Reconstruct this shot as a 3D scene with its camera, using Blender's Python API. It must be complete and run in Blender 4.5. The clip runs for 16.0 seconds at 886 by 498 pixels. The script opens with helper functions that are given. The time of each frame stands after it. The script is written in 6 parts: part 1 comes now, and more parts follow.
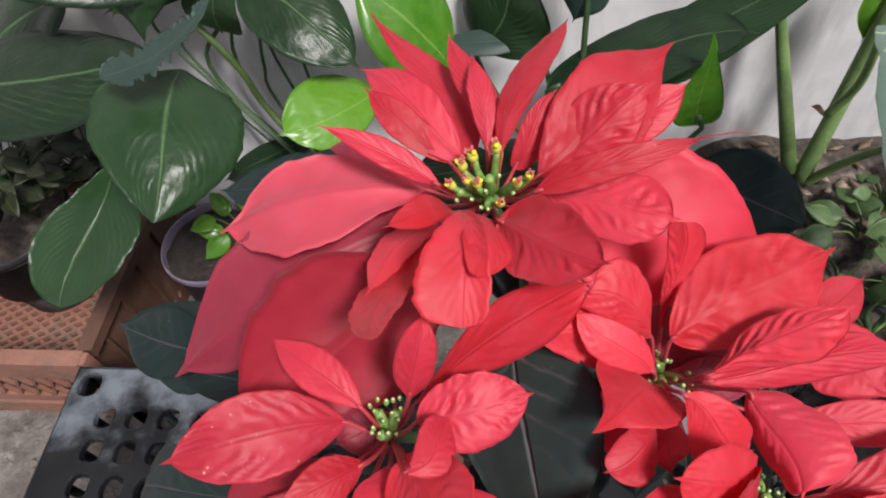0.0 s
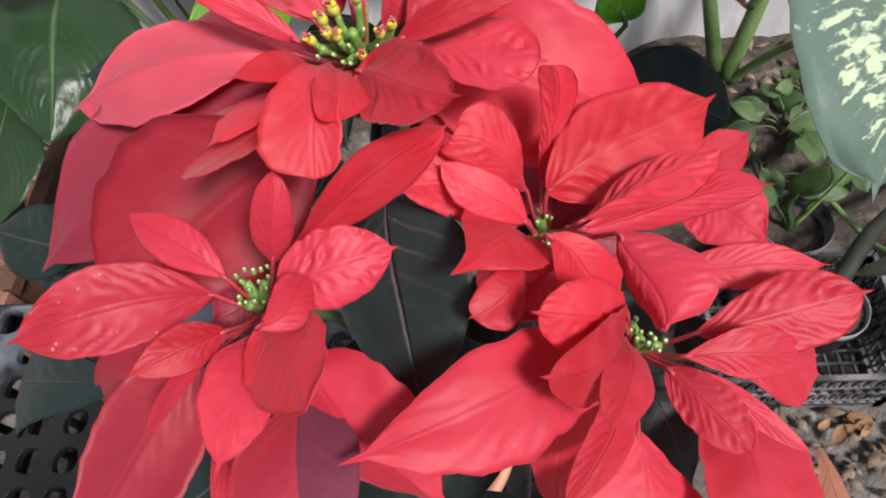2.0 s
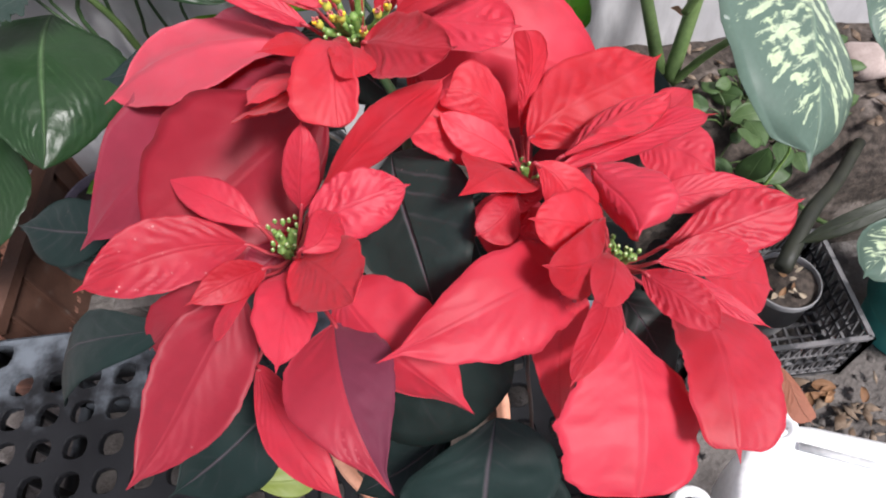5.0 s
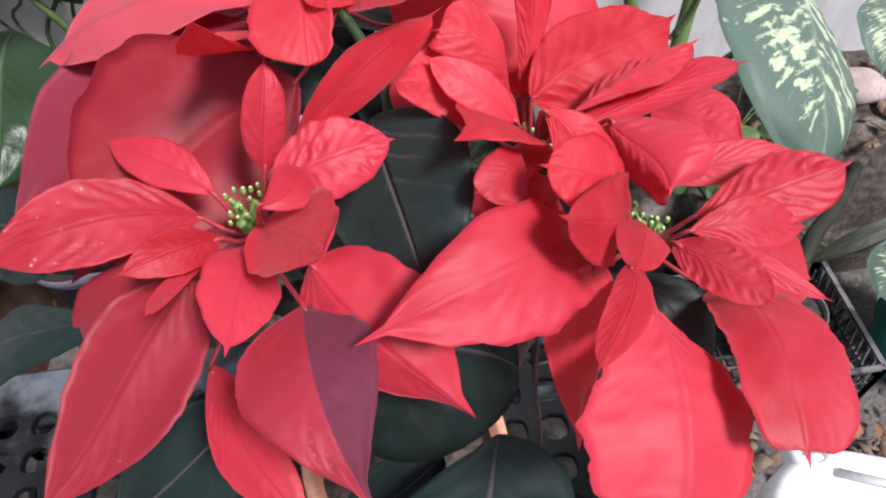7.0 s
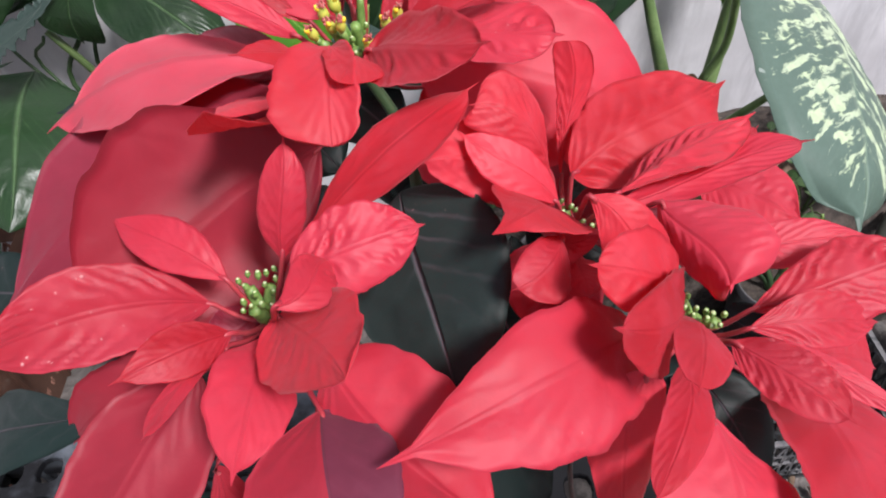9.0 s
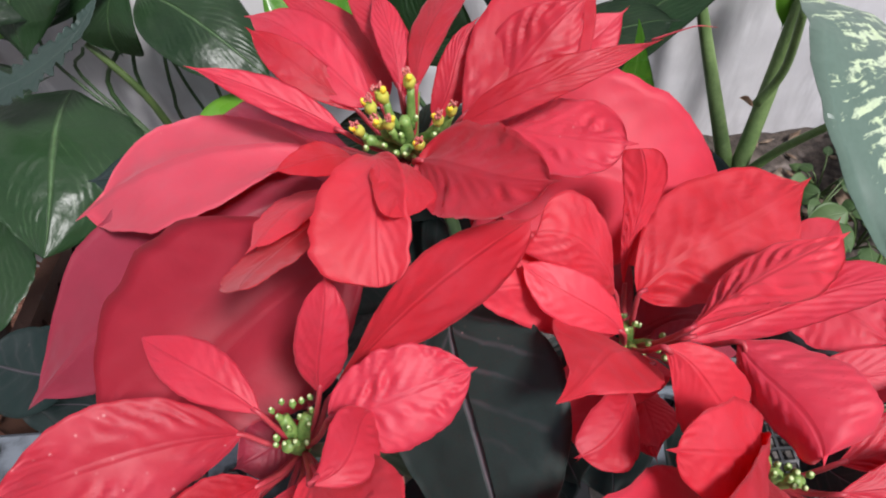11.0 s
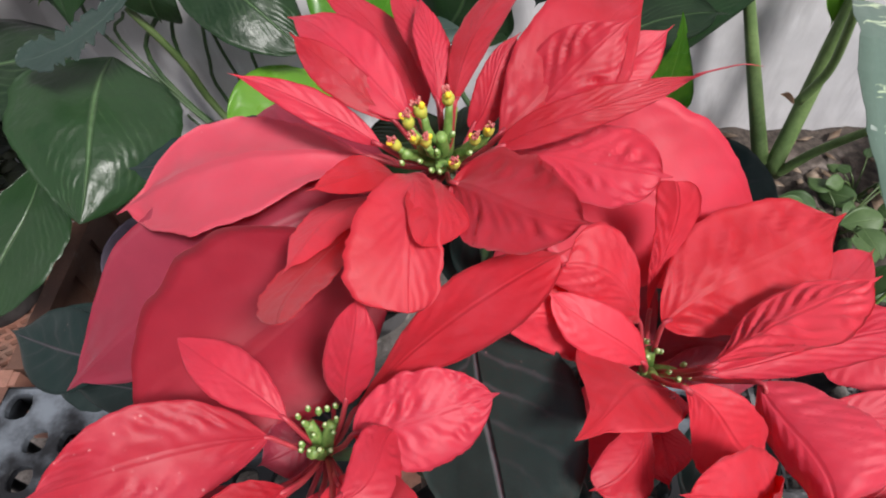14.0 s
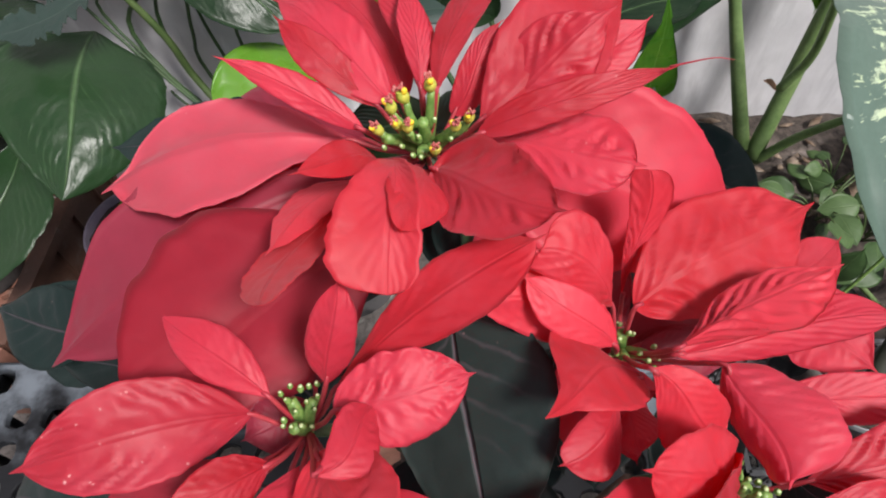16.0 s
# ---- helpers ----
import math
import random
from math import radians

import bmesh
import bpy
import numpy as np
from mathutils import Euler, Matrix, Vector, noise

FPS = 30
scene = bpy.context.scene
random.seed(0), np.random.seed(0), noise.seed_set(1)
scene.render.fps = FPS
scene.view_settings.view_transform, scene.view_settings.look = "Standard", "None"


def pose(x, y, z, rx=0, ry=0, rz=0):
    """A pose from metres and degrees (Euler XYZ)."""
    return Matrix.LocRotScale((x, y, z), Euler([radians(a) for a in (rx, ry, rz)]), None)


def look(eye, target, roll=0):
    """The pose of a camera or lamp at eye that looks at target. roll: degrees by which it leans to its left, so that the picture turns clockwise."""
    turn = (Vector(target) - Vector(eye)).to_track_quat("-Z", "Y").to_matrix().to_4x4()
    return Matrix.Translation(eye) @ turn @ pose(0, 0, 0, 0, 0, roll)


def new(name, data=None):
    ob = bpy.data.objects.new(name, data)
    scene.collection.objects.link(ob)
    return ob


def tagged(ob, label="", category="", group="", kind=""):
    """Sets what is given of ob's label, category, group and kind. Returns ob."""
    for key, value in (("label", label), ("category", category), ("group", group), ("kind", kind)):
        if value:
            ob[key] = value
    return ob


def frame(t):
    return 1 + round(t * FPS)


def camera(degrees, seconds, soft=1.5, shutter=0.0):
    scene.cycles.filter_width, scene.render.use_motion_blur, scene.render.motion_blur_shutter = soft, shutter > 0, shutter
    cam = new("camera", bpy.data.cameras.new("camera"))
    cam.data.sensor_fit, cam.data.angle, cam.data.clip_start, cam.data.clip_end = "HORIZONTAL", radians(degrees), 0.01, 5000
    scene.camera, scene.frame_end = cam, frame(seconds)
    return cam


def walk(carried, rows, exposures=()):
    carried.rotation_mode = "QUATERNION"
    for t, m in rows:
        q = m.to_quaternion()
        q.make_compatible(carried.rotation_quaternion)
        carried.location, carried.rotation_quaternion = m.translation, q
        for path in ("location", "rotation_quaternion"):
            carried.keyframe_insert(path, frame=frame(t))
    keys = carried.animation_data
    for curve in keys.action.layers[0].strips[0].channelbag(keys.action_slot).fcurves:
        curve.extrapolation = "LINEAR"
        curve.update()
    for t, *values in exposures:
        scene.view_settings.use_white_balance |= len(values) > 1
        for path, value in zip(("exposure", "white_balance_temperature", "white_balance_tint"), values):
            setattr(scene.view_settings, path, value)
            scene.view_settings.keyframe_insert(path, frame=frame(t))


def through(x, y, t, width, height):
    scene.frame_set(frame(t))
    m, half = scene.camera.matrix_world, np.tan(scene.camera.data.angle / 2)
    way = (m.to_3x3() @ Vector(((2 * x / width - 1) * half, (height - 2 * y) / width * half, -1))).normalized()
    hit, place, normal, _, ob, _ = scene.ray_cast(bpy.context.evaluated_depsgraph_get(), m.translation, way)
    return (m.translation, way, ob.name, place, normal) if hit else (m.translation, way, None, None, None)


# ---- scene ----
cam = camera(67.8, 16.0, soft=2.0)
PATH = [
    (0, (0.0045, 0.0083, 1.2548), (-0.2423, 1.0482, -0.1935), -10.84),
    (0.5, (0.0176, -0.0048, 1.2477), (-0.3263, 0.9916, -0.2113), -11.42),
    (1, (0.0389, -0.0100, 1.2344), (-0.3161, 0.9396, -0.2529), -10.62),
    (1.5, (0.0483, -0.0141, 1.2275), (-0.2664, 0.9126, -0.2831), -11.45),
    (2, (0.0410, -0.0115, 1.2213), (-0.0977, 0.8917, -0.3295), -10.02),
    (2.5, (0.0385, -0.0090, 1.2228), (-0.0232, 0.8974, -0.3311), -9.51),
    (3, (0.0350, -0.0235, 1.2253), (0.0055, 0.9009, -0.3189), -7.82),
    (3.5, (0.0292, -0.0373, 1.2318), (0.0030, 0.9340, -0.2834), -7.89),
    (4, (0.0298, -0.0434, 1.2348), (0.0172, 0.9316, -0.2782), -8.06),
    (4.5, (0.0275, -0.0539, 1.2371), (0.0282, 0.9213, -0.2759), -7.60),
    (5, (0.0217, -0.0730, 1.2378), (-0.0151, 0.9124, -0.2682), -8.77),
    (5.2, (0.0199, -0.0794, 1.2341), (-0.0237, 0.9038, -0.2730), -9.09),
    (7.3, (0.0137, -0.0683, 1.1620), (0.0419, 1.0749, -0.2280), -6.66),
    (7.5, (0.0151, -0.0655, 1.1541), (0.0378, 1.0973, -0.2197), -6.65),
    (8, (0.0140, -0.0609, 1.1508), (0.0173, 1.1020, -0.2231), -7.12),
    (8.5, (0.0115, -0.0547, 1.1616), (0.0026, 1.1056, -0.2145), -7.01),
    (9, (0.0106, -0.0380, 1.1723), (0.0015, 1.1264, -0.2003), -7.15),
    (9.5, (0.0054, -0.0244, 1.1692), (-0.0190, 1.1374, -0.2055), -7.97),
    (10, (0.0066, -0.0122, 1.1732), (-0.0364, 1.1582, -0.1937), -8.53),
    (10.2, (0.0086, -0.0034, 1.1779), (-0.0669, 1.1357, -0.2137), -9.68),
    (12.3, (0.0048, 0.0229, 1.1941), (-0.0981, 1.1705, -0.1888), -7.38),
    (12.5, (0.0075, 0.0237, 1.1974), (-0.0911, 1.1892, -0.1707), -7.44),
    (13, (0.0087, 0.0214, 1.2047), (-0.1403, 1.1658, -0.1767), -8.69),
    (13.5, (0.0065, 0.0217, 1.2056), (-0.1572, 1.1363, -0.1982), -8.64),
    (14, (0.0062, 0.0279, 1.2022), (-0.1547, 1.0976, -0.2365), -8.25),
    (14.5, (0.0051, 0.0255, 1.2033), (-0.1704, 1.0849, -0.2413), -8.57),
    (15, (0.0094, 0.0238, 1.2039), (-0.1588, 1.0746, -0.2478), -8.54),
    (15.5, (0.0104, 0.0237, 1.2081), (-0.1461, 1.0592, -0.2559), -7.82),
    (16, (0.0089, 0.0254, 1.2082), (-0.1140, 1.0509, -0.2660), -6.17),
]
walk(cam, [(t, look(eye, target, roll)) for t, eye, target, roll in PATH],
     [(0, 0.46, 6500, 11), (3, 0.52, 6450, 12.5), (5, 0.58, 6300, 13.5), (9, 0.52, 6200, 15), (12.5, 0.43, 6350, 13), (16, 0.43, 6450, 12)])

# ---- world and light ----
world = bpy.data.worlds.new("world")
scene.world = world
world.use_nodes = True
wn, wl = world.node_tree.nodes, world.node_tree.links
sky = wn.new("ShaderNodeTexSky")
sky.sky_type, sky.sun_disc = "NISHITA", False
sky.sun_elevation, sky.sun_rotation = radians(53), radians(136)
sky.air_density, sky.dust_density = 1.0, 3.0
wn["Background"].inputs["Strength"].default_value = 0.066
wl.new(sky.outputs["Color"], wn["Background"].inputs["Color"])

sun = new("sun", bpy.data.lights.new("sun", "SUN"))
sun.data.energy, sun.data.angle, sun.data.color = 3.7, radians(13), (1.0, 0.97, 0.93)
sun.matrix_world = look((1.33, -1.38, 2.54), (0, 0, 0))

# ---- mesh helpers ----


def mesh_from(name, verts, faces, uvs=None, slots=None):
    me = bpy.data.meshes.new(name)
    me.from_pydata([tuple(v) for v in verts], [], faces)
    if uvs is not None:
        layer = me.uv_layers.new(name="UVMap")
        for poly in me.polygons:
            for li in poly.loop_indices:
                layer.data[li].uv = uvs[me.loops[li].vertex_index]
    for i, poly in enumerate(me.polygons):
        poly.use_smooth = True
        if slots is not None:
            poly.material_index = slots[i]
    me.update()
    return me


def part(name, me, mats, parent=None, label="", at=(0, 0, 0)):
    """Links a mesh, whose points are relative to `at` in the world, under a thing or a part."""
    if isinstance(me, bmesh.types.BMesh):
        data = bpy.data.meshes.new(name)
        me.to_mesh(data)
        me.free()
        me = data
    for m in mats if isinstance(mats, (list, tuple)) else [mats]:
        me.materials.append(m)
    ob = new(name, me)
    ob.parent = parent
    here = Vector(at)
    up = parent
    while up is not None:
        here -= Vector(up.location)
        up = up.parent
    ob.location = here
    return tagged(ob, label) if label else ob


def thing(name, at, label, category, group=""):
    ob = new(name)
    ob.location = at
    return tagged(ob, label, category, group)


def smooth_curve(points, n):
    """n + 1 points on a smooth line through the given ones."""
    pts = [Vector(p) for p in points]
    if len(pts) == 2:
        return [pts[0].lerp(pts[1], i / n) for i in range(n + 1)]
    ext = [2 * pts[0] - pts[1]] + pts + [2 * pts[-1] - pts[-2]]
    out = []
    for i in range(n + 1):
        g = i / n * (len(pts) - 1)
        k = min(int(g), len(pts) - 2)
        u = g - k
        a, b, c, d = ext[k:k + 4]
        out.append(0.5 * (2 * b + (c - a) * u + (2 * a - 5 * b + 4 * c - d) * u * u + (3 * b - a - 3 * c + d) * u ** 3))
    return out


def tube(points, r0, r1, sides=8, n=10, offset=(0, 0, 0)):
    """Verts and faces of a tapered tube, closed at both ends."""
    line = smooth_curve(points, n)
    o = Vector(offset)
    verts, faces = [], []
    ref = Vector((0.3, 0.9, 0.31))
    for i, p in enumerate(line):
        d = (line[min(i + 1, n)] - line[max(i - 1, 0)]).normalized()
        s = d.cross(ref).normalized()
        t = d.cross(s)
        r = r0 + (r1 - r0) * i / n
        for k in range(sides):
            a = 2 * math.pi * k / sides
            verts.append(p - o + r * (math.cos(a) * s + math.sin(a) * t))
    for i in range(n):
        for k in range(sides):
            faces.append((i * sides + k, i * sides + (k + 1) % sides, (i + 1) * sides + (k + 1) % sides, (i + 1) * sides + k))
    faces.append(tuple(range(sides))[::-1])
    faces.append(tuple(n * sides + k for k in range(sides)))
    return verts, faces


def lathe(profile, sides=32):
    """Verts and faces of a turned form from (radius, height) pairs."""
    verts, faces = [], []
    for r, z in profile:
        for k in range(sides):
            a = 2 * math.pi * k / sides
            verts.append((r * math.cos(a), r * math.sin(a), z))
    for i in range(len(profile) - 1):
        for k in range(sides):
            faces.append((i * sides + k, i * sides + (k + 1) % sides, (i + 1) * sides + (k + 1) % sides, (i + 1) * sides + k))
    return verts, faces


def join(*pieces):
    verts, faces = [], []
    for v, f in pieces:
        n = len(verts)
        verts += list(v)
        faces += [tuple(i + n for i in face) for face in f]
    return verts, faces


def bar(a, b, w, h, up=(0, 0, 1)):
    """A straight bar from a to b, w wide and h high."""
    a, b = Vector(a), Vector(b)
    d = (b - a).normalized()
    s = d.cross(Vector(up)).normalized()
    t = s.cross(d)
    verts = [p + s * w / 2 * i + t * h / 2 * j for p in (a, b) for i, j in ((-1, -1), (1, -1), (1, 1), (-1, 1))]
    return verts, [(0, 3, 2, 1), (4, 5, 6, 7), (0, 1, 5, 4), (1, 2, 6, 5), (2, 3, 7, 6), (3, 0, 4, 7)]


def block(cx, cy, cz, sx, sy, sz, bevel=0.003, segments=2):
    bm = bmesh.new()
    bmesh.ops.create_cube(bm, size=1)
    for v in bm.verts:
        v.co = Vector((v.co.x * sx + cx, v.co.y * sy + cy, v.co.z * sz + cz))
    if bevel:
        bmesh.ops.bevel(bm, geom=bm.edges[:], offset=bevel, segments=segments, affect="EDGES", profile=0.5)
    return bm


# ---- materials ----


def material(name):
    m = bpy.data.materials.new(name)
    m.use_nodes = True
    n, l = m.node_tree.nodes, m.node_tree.links
    return m, n, l, n["Principled BSDF"]


def node(n, kind, **values):
    x = n.new(kind)
    for key, v in values.items():
        x.inputs[key].default_value = v
    return x


def math_node(n, l, op, a, b=None, c=None):
    x = n.new("ShaderNodeMath")
    x.operation = op
    for i, v in enumerate((a, b, c)):
        if v is None:
            continue
        if isinstance(v, (int, float)):
            x.inputs[i].default_value = v
        else:
            l.new(v, x.inputs[i])
    return x.outputs[0]


def mix_colour(n, l, fac, a, b, blend="MIX"):
    x = n.new("ShaderNodeMix")
    x.data_type, x.blend_type = "RGBA", blend
    for sock, v in ((x.inputs[0], fac), (x.inputs[6], a), (x.inputs[7], b)):
        if isinstance(v, (int, float)):
            sock.default_value = v
        elif isinstance(v, tuple):
            sock.default_value = (*v, 1)
        else:
            l.new(v, sock)
    return x.outputs[2]


def ramp(n, l, fac, lo, hi, a=0.0, b=1.0):
    x = n.new("ShaderNodeMapRange")
    x.interpolation_type = "SMOOTHSTEP"
    l.new(fac, x.inputs[0])
    for i, v in enumerate((lo, hi, a, b)):
        x.inputs[i + 1].default_value = v
    return x.outputs[0]


def noise_out(n, l, scale, detail=4, coord=None, rough=0.55):
    x = node(n, "ShaderNodeTexNoise", Scale=scale, Detail=detail, Roughness=rough)
    if coord is not None:
        l.new(coord, x.inputs["Vector"])
    return x.outputs["Fac"]


def bump(n, l, height, strength, distance, into, before=None):
    x = node(n, "ShaderNodeBump", Strength=strength, Distance=distance)
    l.new(height, x.inputs["Height"])
    if before is not None:
        l.new(before, x.inputs["Normal"])
    if into is not None:
        l.new(x.outputs[0], into)
    return x.outputs[0]


def leaf_material(name, c1, c2, vein, rough=0.45, through=0.25, thru_col=None, veins=9, vein_amount=0.35, relief=0.0006, sheen=0.0,
                  specks=0.0, blotch=None, blotch_lo=0.5, vein_slant=0.55, specular=0.5, edge=None, rib_dip=0.9, side_vein=0.25, rib_width=0.05, bloom=None, speck_lo=0.62):
    """A leaf: two tones of its colour, a midrib with slanting side veins along its own length, and light passing through it."""
    m, n, l, p = material(name)
    uv = n.new("ShaderNodeUVMap")
    sep = n.new("ShaderNodeSeparateXYZ")
    l.new(uv.outputs[0], sep.inputs[0])
    info = n.new("ShaderNodeObjectInfo")
    geo = n.new("ShaderNodeTexCoord")
    mid = math_node(n, l, "MULTIPLY", math_node(n, l, "ABSOLUTE", math_node(n, l, "SUBTRACT", sep.outputs[0], 0.5)), 2.0)
    wob = noise_out(n, l, 26, 3, geo.outputs["Object"])
    phase = math_node(n, l, "SUBTRACT", math_node(n, l, "MULTIPLY", sep.outputs[1], float(veins)), math_node(n, l, "MULTIPLY", mid, veins * vein_slant * 0.5))
    plain = math_node(n, l, "ADD", phase, math_node(n, l, "MULTIPLY", wob, 0.9))
    phase = math_node(n, l, "ADD", phase, math_node(n, l, "ADD", math_node(n, l, "MULTIPLY", wob, 0.7), math_node(n, l, "MULTIPLY", noise_out(n, l, 75, 2, geo.outputs["Object"]), 0.6)))
    saw = math_node(n, l, "ABSOLUTE", math_node(n, l, "SUBTRACT", math_node(n, l, "FRACT", phase), 0.5))
    side = ramp(n, l, saw, 0.0, 0.14, 1.0, 0.0)
    side = math_node(n, l, "MULTIPLY", side, ramp(n, l, mid, 0.55, 1.0, 1.0, 0.0))
    rib = ramp(n, l, mid, 0.004, rib_width, 1.0, 0.0)
    broken = ramp(n, l, noise_out(n, l, 24, 3, geo.outputs["Object"]), 0.40, 0.66)
    lines = math_node(n, l, "MAXIMUM", rib, math_node(n, l, "MULTIPLY", math_node(n, l, "MULTIPLY", side, broken), side_vein))
    fine = noise_out(n, l, 150, 5, geo.outputs["Object"])
    broad = noise_out(n, l, 17, 3, geo.outputs["Object"])
    tone = math_node(n, l, "ADD", math_node(n, l, "MULTIPLY", broad, 0.8), math_node(n, l, "MULTIPLY", info.outputs["Random"], 0.75))
    tone = ramp(n, l, tone, 0.32, 1.1)
    col = mix_colour(n, l, tone, c1, c2)
    if blotch is not None:
        streak = noise_out(n, l, 1.0, 4, None, 0.6)
        comb = n.new("ShaderNodeCombineXYZ")
        l.new(math_node(n, l, "MULTIPLY", mid, 1.7), comb.inputs[0])
        l.new(math_node(n, l, "MULTIPLY", plain, 2.6), comb.inputs[1])
        l.new(math_node(n, l, "MULTIPLY", math_node(n, l, "GREATER_THAN", sep.outputs[0], 0.5), 7.3), comb.inputs[2])
        l.new(comb.outputs[0], streak.node.inputs["Vector"])
        grain = noise_out(n, l, 70, 3, geo.outputs["Object"])
        amount = math_node(n, l, "ADD", streak, math_node(n, l, "MULTIPLY", grain, 0.40))
        amount = math_node(n, l, "SUBTRACT", amount, math_node(n, l, "MULTIPLY", math_node(n, l, "POWER", mid, 4.0), 0.16))
        amount = math_node(n, l, "SUBTRACT", amount, ramp(n, l, sep.outputs[1], 0.72, 1.0, 0.0, 0.22))
        spot = ramp(n, l, amount, blotch_lo, blotch_lo + 0.08)
        col = mix_colour(n, l, spot, col, mix_colour(n, l, ramp(n, l, grain, 0.45, 0.65), blotch, (0.50, 0.61, 0.38)))
    col = mix_colour(n, l, math_node(n, l, "MULTIPLY", lines, vein_amount), col, vein)
    col = mix_colour(n, l, math_node(n, l, "MULTIPLY", ramp(n, l, fine, 0.35, 0.7), 0.16), col, tuple(0.6 * v for v in c1))
    if edge is not None:
        rim = math_node(n, l, "ADD", mid, math_node(n, l, "MULTIPLY", noise_out(n, l, 38, 3, geo.outputs["Object"]), 0.35))
        col = mix_colour(n, l, ramp(n, l, rim, 1.0, 1.16), col, edge)
    if bloom is not None:
        film = ramp(n, l, noise_out(n, l, 75, 5, geo.outputs["Object"], 0.65), 0.36, 0.74, 0.0, 0.26)
        col = mix_colour(n, l, film, col, bloom)
    if specks:
        vor = node(n, "ShaderNodeTexVoronoi", Scale=330.0)
        l.new(geo.outputs["Object"], vor.inputs["Vector"])
        patch = ramp(n, l, noise_out(n, l, 34, 2, geo.outputs["Object"]), speck_lo, speck_lo + 0.12)
        patch = math_node(n, l, "MULTIPLY", patch, ramp(n, l, noise_out(n, l, 190, 2, geo.outputs["Object"]), 0.52, 0.62))
        dot = math_node(n, l, "MULTIPLY", ramp(n, l, vor.outputs["Distance"], 0.08, 0.26, 1.0, 0.0), patch)
        col = mix_colour(n, l, math_node(n, l, "MULTIPLY", dot, specks), col, (0.80, 0.45, 0.44))
    l.new(col, p.inputs["Base Color"])
    rv = math_node(n, l, "ADD", rough - 0.08, math_node(n, l, "MULTIPLY", broad, 0.2))
    l.new(rv, p.inputs["Roughness"])
    p.inputs["Specular IOR Level"].default_value = specular
    if sheen:
        p.inputs["Sheen Weight"].default_value = sheen
        p.inputs["Sheen Roughness"].default_value = 0.45
        p.inputs["Sheen Tint"].default_value = (1.0, 0.75, 0.8, 1)
    soft = math_node(n, l, "SINE", math_node(n, l, "MULTIPLY", phase, 2 * math.pi))
    soft = math_node(n, l, "MULTIPLY", soft, ramp(n, l, mid, 0.0, 0.25))
    soft = math_node(n, l, "MULTIPLY", soft, ramp(n, l, noise_out(n, l, 30, 2, geo.outputs["Object"]), 0.44, 0.7, 0.05, 0.75))
    h = math_node(n, l, "ADD", math_node(n, l, "MULTIPLY", soft, 0.15), math_node(n, l, "MULTIPLY", broad, 0.8))
    h = math_node(n, l, "SUBTRACT", h, math_node(n, l, "MULTIPLY", rib, rib_dip))
    b1 = bump(n, l, h, 0.7, relief, None)
    b2 = bump(n, l, fine, 0.35, relief * 0.5, p.inputs["Normal"], b1)
    if through:
        tr = n.new("ShaderNodeBsdfTranslucent")
        if thru_col is None:
            l.new(col, tr.inputs["Color"])
        else:
            tr.inputs["Color"].default_value = (*thru_col, 1)
        l.new(b2, tr.inputs["Normal"])
        mx = n.new("ShaderNodeMixShader")
        mx.inputs[0].default_value = through
        l.new(p.outputs[0], mx.inputs[1])
        l.new(tr.outputs[0], mx.inputs[2])
        l.new(mx.outputs[0], n["Material Output"].inputs["Surface"])
    return m


def plain_material(name, c1, c2, rough=0.5, scale=30, metallic=0.0, relief=0.0008, dust=None, dust_lo=0.5, dust_scale=6, dust_width=0.12, specular=0.5, fine=220, dust_slope=0.0, dust_from=0.0):
    """A solid stuff in two tones, with grain, and dust or stains over it."""
    m, n, l, p = material(name)
    geo = n.new("ShaderNodeTexCoord")
    a = noise_out(n, l, scale, 5, geo.outputs["Object"])
    b = noise_out(n, l, fine, 4, geo.outputs["Object"])
    col = mix_colour(n, l, ramp(n, l, a, 0.3, 0.7), c1, c2)
    col = mix_colour(n, l, math_node(n, l, "MULTIPLY", ramp(n, l, b, 0.4, 0.75), 0.3), col, tuple(0.55 * v for v in c1))
    rgh = math_node(n, l, "ADD", rough - 0.1, math_node(n, l, "MULTIPLY", a, 0.2))
    if dust is not None:
        d = noise_out(n, l, dust_scale, 6, geo.outputs["Object"], 0.6)
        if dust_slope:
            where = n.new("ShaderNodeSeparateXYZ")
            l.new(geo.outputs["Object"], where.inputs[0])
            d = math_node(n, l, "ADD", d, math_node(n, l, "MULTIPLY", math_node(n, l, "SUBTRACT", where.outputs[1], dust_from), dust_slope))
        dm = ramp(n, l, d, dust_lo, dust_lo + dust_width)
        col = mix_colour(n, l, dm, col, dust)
        rgh = math_node(n, l, "ADD", rgh, math_node(n, l, "MULTIPLY", dm, 0.25))
    l.new(col, p.inputs["Base Color"])
    l.new(rgh, p.inputs["Roughness"])
    p.inputs["Metallic"].default_value = metallic
    p.inputs["Specular IOR Level"].default_value = specular
    h = math_node(n, l, "ADD", a, math_node(n, l, "MULTIPLY", b, 0.5))
    bump(n, l, h, 0.6, relief, p.inputs["Normal"])
    return m


